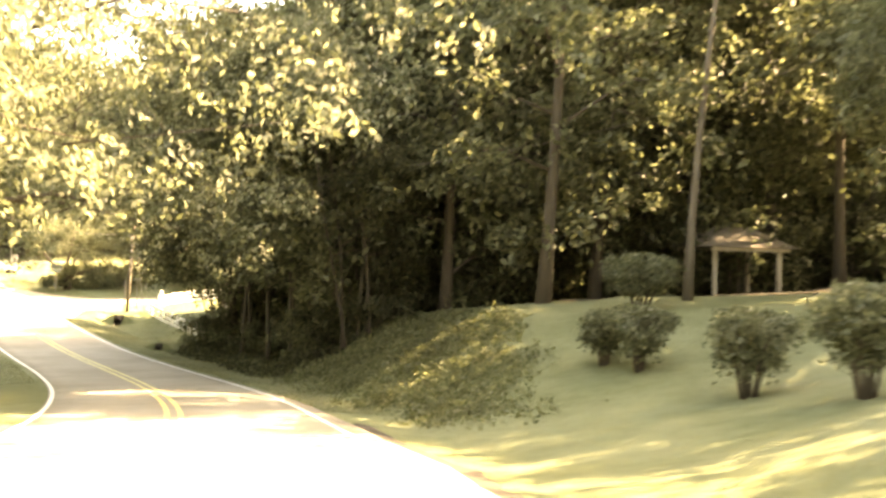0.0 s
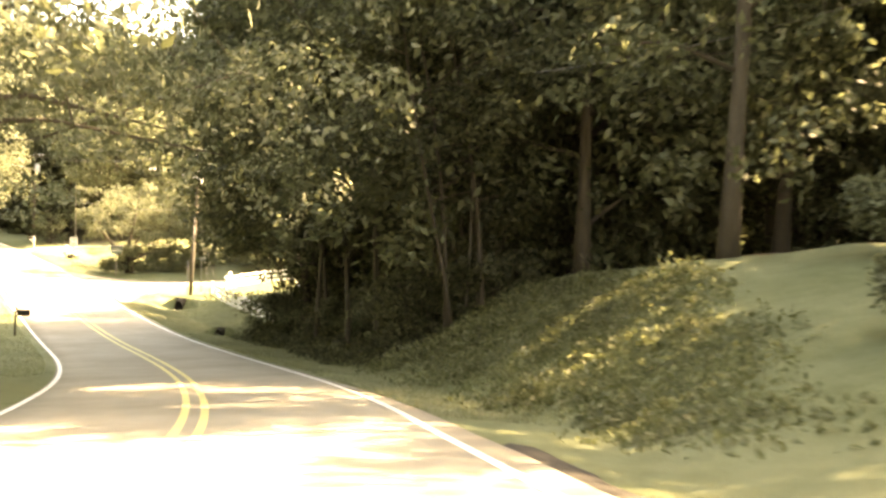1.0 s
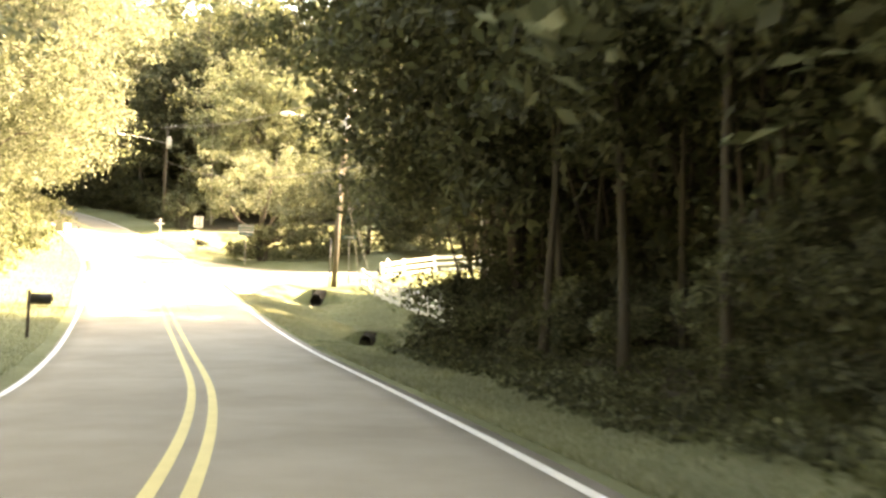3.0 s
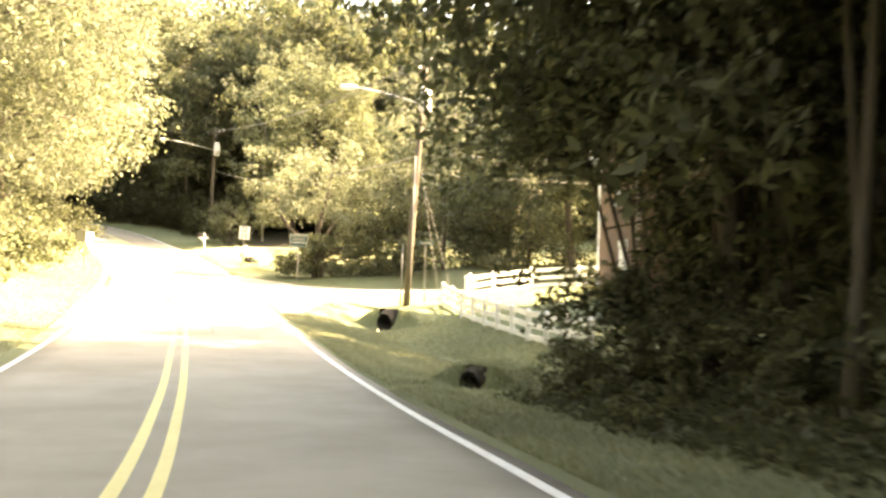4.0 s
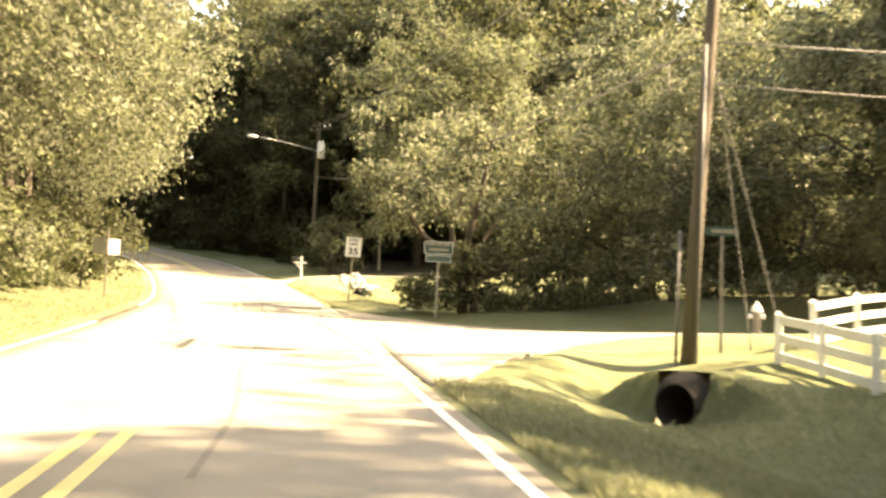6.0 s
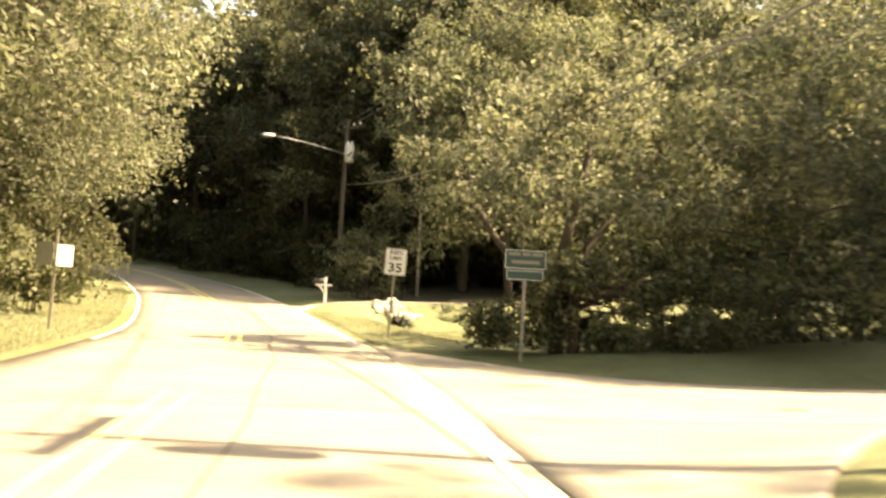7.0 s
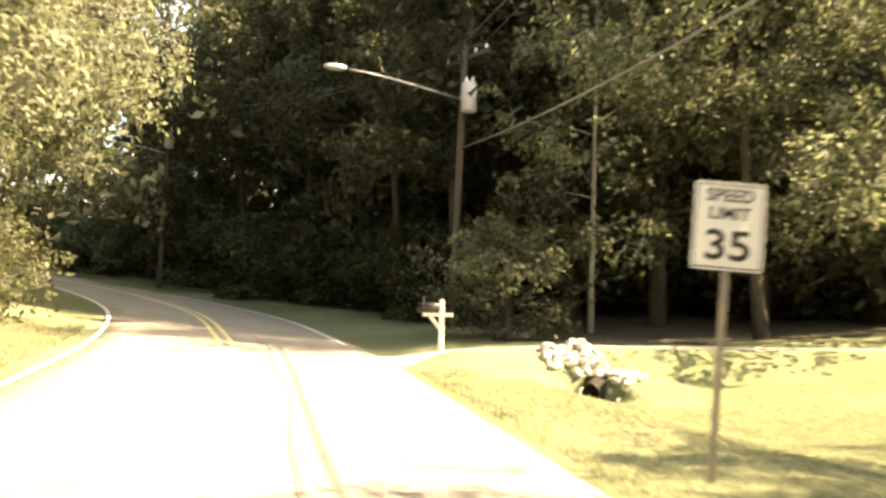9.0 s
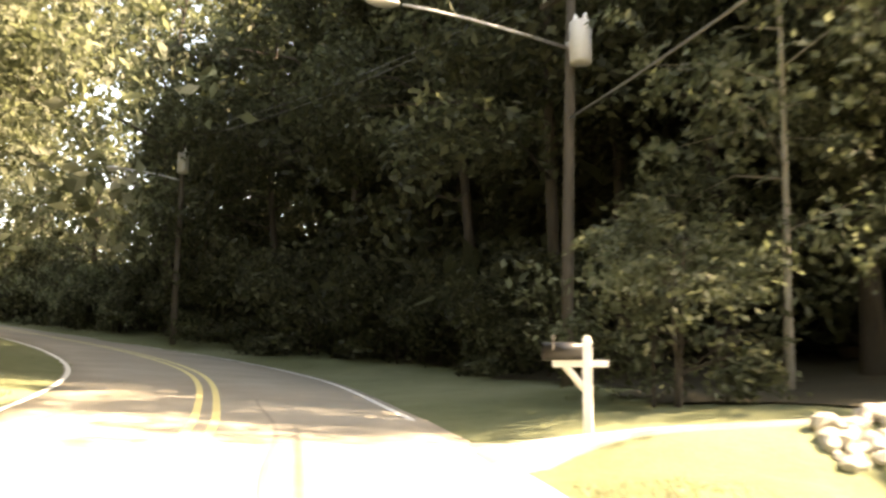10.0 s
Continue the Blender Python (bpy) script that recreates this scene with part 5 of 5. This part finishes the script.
def culvert(x, y, z, radius, turn, length, label):
    """A pipe end in a bank: thick ring, dark bore."""
    ob = thing("culvert", label, "culvert", pose(x, y, z, 0, 0, turn), "culverts in the ditch")
    bm = bmesh.new()
    rings = []
    for r, yy in ((radius, 0.0), (radius * 1.06, 0.0), (radius * 1.06, length), (radius, length)):
        rings.append([bm.verts.new((r * math.cos(radians(a)), yy, r * math.sin(radians(a)))) for a in range(0, 360, 15)])
    for r0, r1 in zip(rings, rings[1:] + rings[:1]):
        for k in range(24):
            bm.faces.new((r0[k], r0[(k + 1) % 24], r1[(k + 1) % 24], r1[k]))
    part("pipe", bm, M_PIPE, ob, smooth=False)
    g_c = random.Random(int(radius * 1000))
    collar = bmesh.new()
    rings = [[], [], []]
    for a in range(0, 360, 15):
        c, sn = math.cos(radians(a)), math.sin(radians(a))
        w = radius * (g_c.uniform(1.56, 1.62) if sn > -0.3 else g_c.uniform(1.4, 1.7))
        for ring, r_at, y_at in zip(rings, (radius * 1.03, w, radius * 1.5), (0.03, 0.22, 1.4)):
            ring.append(collar.verts.new((r_at * c, y_at, r_at * sn)))
    for r0, r1 in zip(rings, rings[1:]):
        for k in range(24):
            collar.faces.new((r0[k], r0[(k + 1) % 24], r1[(k + 1) % 24], r1[k]))
    part("soil_collar", collar, M_SOIL, ob, "brown scoured soil round the pipe", True)
    # Black disc closing the pipe: the bore's darkness is put into its colour.
    plug = bmesh.new()
    bmesh.ops.create_circle(plug, cap_ends=True, segments=24, radius=radius)
    bmesh.ops.transform(plug, matrix=pose(0, length - 0.05, 0, 90, 0, 0), verts=plug.verts)
    part("silt", plug, M_SIGN_BLACK, ob, "black disc for the dark depth of the pipe")
    return ob


for (cx, cy, cz, r, turn), text in zip(CULVERTS, ("dark round culvert pipe under the side road verge", "dark half-hidden culvert pipe in the ditch", "dark culvert pipe below heaped stones")):
    culvert(cx, cy, cz, r, turn, 2.2, text)


def stone(seed):
    g = random.Random(seed)
    bm = bmesh.new()
    bmesh.ops.create_icosphere(bm, subdivisions=1, radius=1.0)
    for v in bm.verts:
        v.co = Vector((v.co.x * g.uniform(0.75, 1.15), v.co.y * g.uniform(0.7, 1.1), v.co.z * g.uniform(0.55, 0.9)))
    return bm_mesh("stone", bm, M_ROCK)


STONES = [stone(k) for k in range(6)]
g = random.Random(3)
fx, fy = Vector((math.cos(radians(-28)), math.sin(radians(-28)))), Vector((-math.sin(radians(-28)), math.cos(radians(-28))))
for k in range(150):
    u, v = g.uniform(-1.25, 0.85), g.uniform(-0.3, 0.85)
    if abs(u) < 0.42 and v < 0.3 or v < 0 and abs(u) < 0.7:
        continue
    p = Vector((-40.45, 107.4)) + fx * u + fy * v
    r = g.uniform(0.06, 0.15)
    ob = new("stone", STONES[k % 6])
    ob.matrix_basis = pose(p.x, p.y, gz(p.x, p.y) + r * 0.3, g.uniform(0, 360), g.uniform(0, 360), g.uniform(0, 360)) @ Matrix.Diagonal((r, r, r, 1))
    tagged(ob, "pale broken quarry stone heaped round the culvert", "stone", "stones round the culvert")

# ---- white fence ----


def fence_post(parent, x, y, z, tall):
    bm = boxed(x - 0.06, y - 0.06, z - 0.3, x + 0.06, y + 0.06, z + tall, 0.006)
    cap = bmesh.ops.create_cone(bm, segments=4, radius1=0.105, radius2=0.01, depth=0.07, cap_ends=True)["verts"]
    bmesh.ops.rotate(bm, verts=cap, cent=(0, 0, 0), matrix=Euler((0, 0, radians(45))).to_matrix())
    bmesh.ops.translate(bm, verts=cap, vec=(x, y, z + tall + 0.035))
    part("post", bm, M_WHITE, parent)


def fence(points, heights, tall, label):
    """Posts at the points, with rails between them."""
    x0, y0 = points[0]
    ob = thing("rail_fence", label, "fence", pose(x0, y0, gz(x0, y0)), "white fence round the yard")
    base = gz(x0, y0)
    at = [(x - x0, y - y0, gz(x, y) - base) for x, y in points]
    for p in at:
        fence_post(ob, *p, tall)
    for a, b in zip(at, at[1:]):
        for h in heights:
            va, vb = Vector(a) + Vector((0, 0, h)), Vector(b) + Vector((0, 0, h))
            d = vb - va
            bm = boxed(0, -0.019, -0.07, d.length, 0.019, 0.07, 0.005)
            rot = d.to_track_quat("X", "Z").to_matrix().to_4x4()
            bmesh.ops.transform(bm, matrix=Matrix.Translation(va) @ rot, verts=bm.verts)
            part("rail", bm, M_WHITE, ob)


corner = np.array([-19.45, 78.7])
near_end = np.array([-12.4, 63.9])
n_span = 10
fence([tuple(corner + (near_end - corner) * k / n_span) for k in range(n_span + 1)], (0.12, 0.42, 0.72), 0.8, "white three-rail vinyl fence along the ditch")
bow = [(-19.45, 78.7), (-18.95, 80.3), (-18.2, 81.7), (-16.9, 82.95)]
far_run = bow + [(-16.9 + 1.82 * k, 82.95 + 0.5 * k) for k in range(1, 8)]
fence(far_run[1:], (0.12, 0.42, 0.72), 0.8, "white three-rail vinyl fence along the side road")

# ---- fire hydrant across the side road ----


def hydrant(x, y):
    ob = thing("fire_hydrant", "small pale fire hydrant beside the side road", "hydrant", pose(x, y, gz(x, y)))
    part("barrel", tube(bmesh.new(), [(0, 0, -0.1), (0, 0, 0.05), (0, 0, 0.06), (0, 0, 0.52)], [0.15, 0.15, 0.1, 0.1], 14), M_STEEL_POST, ob, smooth=False)
    part("bonnet", tube(bmesh.new(), [(0, 0, 0.52), (0, 0, 0.56), (0, 0, 0.66), (0, 0, 0.72), (0, 0, 0.78)], [0.14, 0.14, 0.11, 0.05, 0.03], 14), M_SIGN_WHITE, ob, "white rounded top")
    for k in (-1, 1):
        part("outlet", tube(bmesh.new(), [(0.08 * k, 0, 0.42), (0.2 * k, 0, 0.42)], [0.055, 0.065], 10), M_SIGN_WHITE, ob)


hydrant(-20.4, 87.3)

# ---- tar seams and patches ----
tar = strip("tar_seam", np.arange(70, 125, 0.5), lambda s: [0.73 + 0.05 * math.sin(s * 0.7) - 0.03, 0.73 + 0.05 * math.sin(s * 0.7) + 0.03], M_TAR, 0.005)
tagged(new("tar_seam", tar), "dark tar seam along the uphill lane", "tar seam", kind="structure")


def paved_height(x, y):
    """Height of the road or the side road, whichever lies on top."""
    _, lat, z0 = road_coords(x, y)
    u, _ = side_coords(x, y)
    flat = z0 - 0.03 + 0.03 * (1 - (np.minimum(np.abs(lat), HALF) / HALF) ** 2)
    side = side_height(u, z0) - 0.026 - 0.05 * np.clip((2.97 - lat) / 0.25, 0, 1)
    return np.maximum(np.where(lat < 3.02, flat, -99), np.where(u > 2.9, side, -99))


def tar_line(points, width, label):
    """A thin wandering strip of tar over the pavement."""
    line, _ = smooth_line(points, 0.3)
    d = np.gradient(line, axis=0)
    d /= np.linalg.norm(d, axis=1)[:, None]
    n = np.stack([d[:, 1], -d[:, 0]], -1)
    w = width * (0.5 + 0.25 * np.sin(np.arange(len(line)) * 1.3))[:, None]
    rows = np.stack([line - n * w, line + n * w], 1).reshape(-1, 2)
    z = paved_height(rows[:, 0], rows[:, 1]) + 0.006
    i = 2 * np.arange(len(line) - 1)
    me = mesh_from("tar_seam", np.column_stack([rows, z]), np.stack([i, i + 2, i + 3, i + 1], -1), M_TAR)
    tagged(new("tar_seam", me), label, "tar seam", kind="structure")


tar_line([(-34.0, 75.4), (-31.3, 77.6), (-29.6, 78.85), (-27.6, 80.0), (-24.7, 80.75), (-22.6, 81.0)], 0.035, "thin tar seam across the junction")
tar_line([(-28.3, 84.2), (-28.05, 84.6), (-27.75, 84.95)], 0.22, "dark tar patch on the pale side road")
tar_line([(-24.3, 82.5), (-24.1, 82.6), (-23.85, 82.65)], 0.2, "dark tar patch near the verge")

# ---- brick house ----


def house(x, y, turn):
    """The brick gable wall runs along +x from the corner at the origin, under a steep gable."""
    W, D, EAVE, KNEE_X, KNEE, RIDGE = 8.2, 9.0, 4.9, 2.05, 6.8, 8.7
    base_z = -2.75
    ob = thing("brick_house", "red-brown brick house with white trim and a steep gable roof", "house", pose(x, y, base_z, 0, 0, turn))
    prof = [(0.0, EAVE), (KNEE_X, KNEE), (W / 2, RIDGE), (W - KNEE_X, KNEE), (W, EAVE)]
    bm = bmesh.new()
    outline = [(0.0, -1.9)] + prof + [(W, -1.9)]
    a = [bm.verts.new((p, 0.12, q)) for p, q in outline]
    b = [bm.verts.new((p, D, q)) for p, q in outline]
    bm.faces.new(a[::-1])
    bm.faces.new(b)
    for k in (0, 5, 6):
        j = (k + 1) % 7
        bm.faces.new((a[k], a[j], b[j], b[k]))
    part("wall", bm, M_MORTAR, ob, "brick walls with pale mortar")

    def slab(p, q, y0, y1, lift, thick):
        """A board along the slope from p to q in the gable's plane."""
        (x0, z0), (x1, z1) = p, q
        ln = math.hypot(x1 - x0, z1 - z0)
        nx, nz = -(z1 - z0) / ln, (x1 - x0) / ln
        s_bm = bmesh.new()
        ring = [[s_bm.verts.new((px + nx * h, yy, pz + nz * h)) for px, pz, h in ((x0, z0, lift), (x1, z1, lift), (x1, z1, lift + thick), (x0, z0, lift + thick))] for yy in (y0, y1)]
        s_bm.faces.new(ring[0])
        s_bm.faces.new(ring[1][::-1])
        for k in range(4):
            j = (k + 1) % 4
            s_bm.faces.new((ring[0][k], ring[1][k], ring[1][j], ring[0][j]))
        return s_bm

    for p, q in zip(prof, prof[1:]):
        part("roof", slab(p, q, -0.28, D + 0.3, 0.03, 0.16), M_ROOF, ob, "brown shingled roof slope")
        part("rake_board", slab(p, q, -0.33, -0.285, -0.14, 0.34), M_WHITE, ob, "white rake board")
        part("rake_soffit", slab(p, q, -0.28, 0.02, -0.1, 0.12), M_WHITE, ob, "white boxed rake soffit")
    for cx, sgn in ((0.0, 1), (W, -1)):
        # boxed eave end: a triangle of boards at the corner
        t_bm = bmesh.new()
        tri = [(cx - sgn * 0.5, EAVE - 0.62), (cx + sgn * 0.42, EAVE - 0.62), (cx + sgn * 0.42, EAVE + 0.6), (cx - sgn * 0.12, EAVE + 0.55)]
        f0, f1 = [t_bm.verts.new((p, -0.31, q)) for p, q in tri], [t_bm.verts.new((p, 0.02, q)) for p, q in tri]
        t_bm.faces.new(f0)
        t_bm.faces.new(f1[::-1])
        for k in range(4):
            j = (k + 1) % 4
            t_bm.faces.new((f0[k], f1[k], f1[j], f0[j]))
        part("cornice_return", t_bm, M_WHITE, ob, "white boxed cornice return")
        part("eave_box", boxed(min(cx, cx - sgn * 0.5), 0.025, EAVE - 0.55, max(cx, cx - sgn * 0.5), D, EAVE - 0.05, 0.01), M_WHITE, ob, "white boxed eave")
    part("corner_board", boxed(-0.03, -0.03, 2.2, 0.36, 0.02, EAVE - 0.61, 0.008), M_WHITE, ob, "wide white corner board")
    part("corner_board_foot", boxed(-0.06, -0.05, 2.08, 0.45, 0.02, 2.195, 0.01), M_WHITE, ob, "white moulded foot of the corner board")
    part("downspout", tube(bmesh.new(), [(-0.3, 0.1, EAVE - 0.61), (-0.28, 0.06, EAVE - 0.75), (-0.1, 0.02, EAVE - 0.95), (-0.09, 0.02, 0.1), (-0.2, -0.1, 0.02)], 0.045, 10), M_WHITE, ob, "white downspout", True)
    # upper sash window
    wx0, wx1, wz0, wz1 = 4.25, 5.2, 2.95, 4.75
    win = part("window", boxed(wx0 - 0.05, 0.0, wz0 - 0.05, wx1 + 0.05, 0.1, wz1 + 0.05, 0.004), M_WHITE, ob, "white framed sash window")
    part("pane", boxed(wx0, -0.012, wz0, wx1, 0.002, (wz0 + wz1) / 2 - 0.03), M_GLASS, win)
    part("pane", boxed(wx0, -0.012, (wz0 + wz1) / 2 + 0.03, wx1, 0.002, wz1), M_GLASS, win)
    part("sill", boxed(wx0 - 0.1, -0.05, wz0 - 0.12, wx1 + 0.1, 0.02, wz0 - 0.055, 0.008), M_WHITE, win)
    # side door with its casing and step
    dx0, dx1, dz0, dz1 = 6.05, 7.15, -0.45, 1.75
    door = part("door", boxed(dx0 + 0.14, -0.035, dz0, dx1 - 0.14, 0.1, dz1 - 0.14, 0.006), M_WHITE, ob, "white panelled side door")
    for px in (dx0 + 0.26, (dx0 + dx1) / 2 + 0.05):
        for pz in (dz0 + 0.2, dz0 + 1.1):
            part("panel", boxed(px, -0.05, pz, px + 0.24, -0.03, pz + 0.72, 0.008), M_WHITE, door)
    part("knob", tube(bmesh.new(), [(dx0 + 0.2, -0.04, 0.5), (dx0 + 0.2, -0.1, 0.5)], [0.028, 0.034], 10), M_GALV, door, "steel door knob")
    for px in (dx0, dx1 - 0.14):
        part("casing", boxed(px, -0.06, dz0, px + 0.138, 0.06, dz1 - 0.142, 0.008), M_WHITE, ob, "white door casing")
    part("casing_head", boxed(dx0 - 0.05, -0.08, dz1 - 0.14, dx1 + 0.05, 0.06, dz1, 0.008), M_WHITE, ob, "white door head")
    part("door_step", boxed(dx0 - 0.2, -1.0, -1.9, dx1 + 0.2, 0.015, dz0 - 0.005, 0.02), M_DRIVE, ob, "pale concrete door step")
    # brick courses of the gable wall
    brick_me = bm_mesh("brick", boxed(0, 0.0, 0, 0.203, 0.125, 0.057), M_BRICK)
    count = 0
    rv, rf = [], []
    for c in range(-24, 136):
        z = c * 0.0677
        edge = max(0.0, float(np.interp(z + 0.06, [EAVE, KNEE, RIDGE], [0, KNEE_X, W / 2])))
        for k in range(int(W / 0.213)):
            bx = k * 0.213 + (0.1 if c % 2 else 0.0)
            if bx < edge or bx + 0.2 > W - edge or (wx0 - 0.25 < bx < wx1 + 0.1 and wz0 - 0.15 < z < wz1 + 0.1) or (dx0 - 0.2 < bx < dx1 and dz0 - 0.1 < z < dz1):
                continue
            if bx < 2.0 and 0.7 < z < 3.1 and count < 300:
                brick = new("brick", brick_me)
                brick.parent = ob
                brick.location = (bx, 0.02, z)
                count += 1
            else:
                n0 = len(rv)
                rv += [(bx + i * 0.203, 0.02 + j * 0.11, z + l * 0.057) for i in (0, 1) for j in (0, 1) for l in (0, 1)]
                rf += [(n0, n0 + 4, n0 + 5, n0 + 1), (n0 + 1, n0 + 5, n0 + 7, n0 + 3), (n0, n0 + 2, n0 + 6, n0 + 4), (n0, n0 + 1, n0 + 3, n0 + 2), (n0 + 4, n0 + 6, n0 + 7, n0 + 5)]
    # brick courses of the long wall
    for c in range(-24, int(EAVE / 0.0677)):
        for k in range(int((D - 0.14) / 0.213)):
            n0, by, z = len(rv), 0.14 + k * 0.213 + (0.1 if c % 2 else 0.0), c * 0.0677
            rv += [(W - 0.05 + i * 0.066, by + j * 0.203, z + l * 0.057) for i in (0, 1) for j in (0, 1) for l in (0, 1)]
            rf += [(n0 + 4, n0 + 6, n0 + 7, n0 + 5), (n0 + 1, n0 + 5, n0 + 7, n0 + 3), (n0, n0 + 2, n0 + 6, n0 + 4), (n0, n0 + 4, n0 + 5, n0 + 1), (n0 + 2, n0 + 3, n0 + 7, n0 + 6)]
    wall_rest = part("brickwork", mesh_from("brickwork", rv, rf, M_BRICK), None, ob)
    tagged(wall_rest, kind="stuff")


house(-13.7, 77.6, -78)
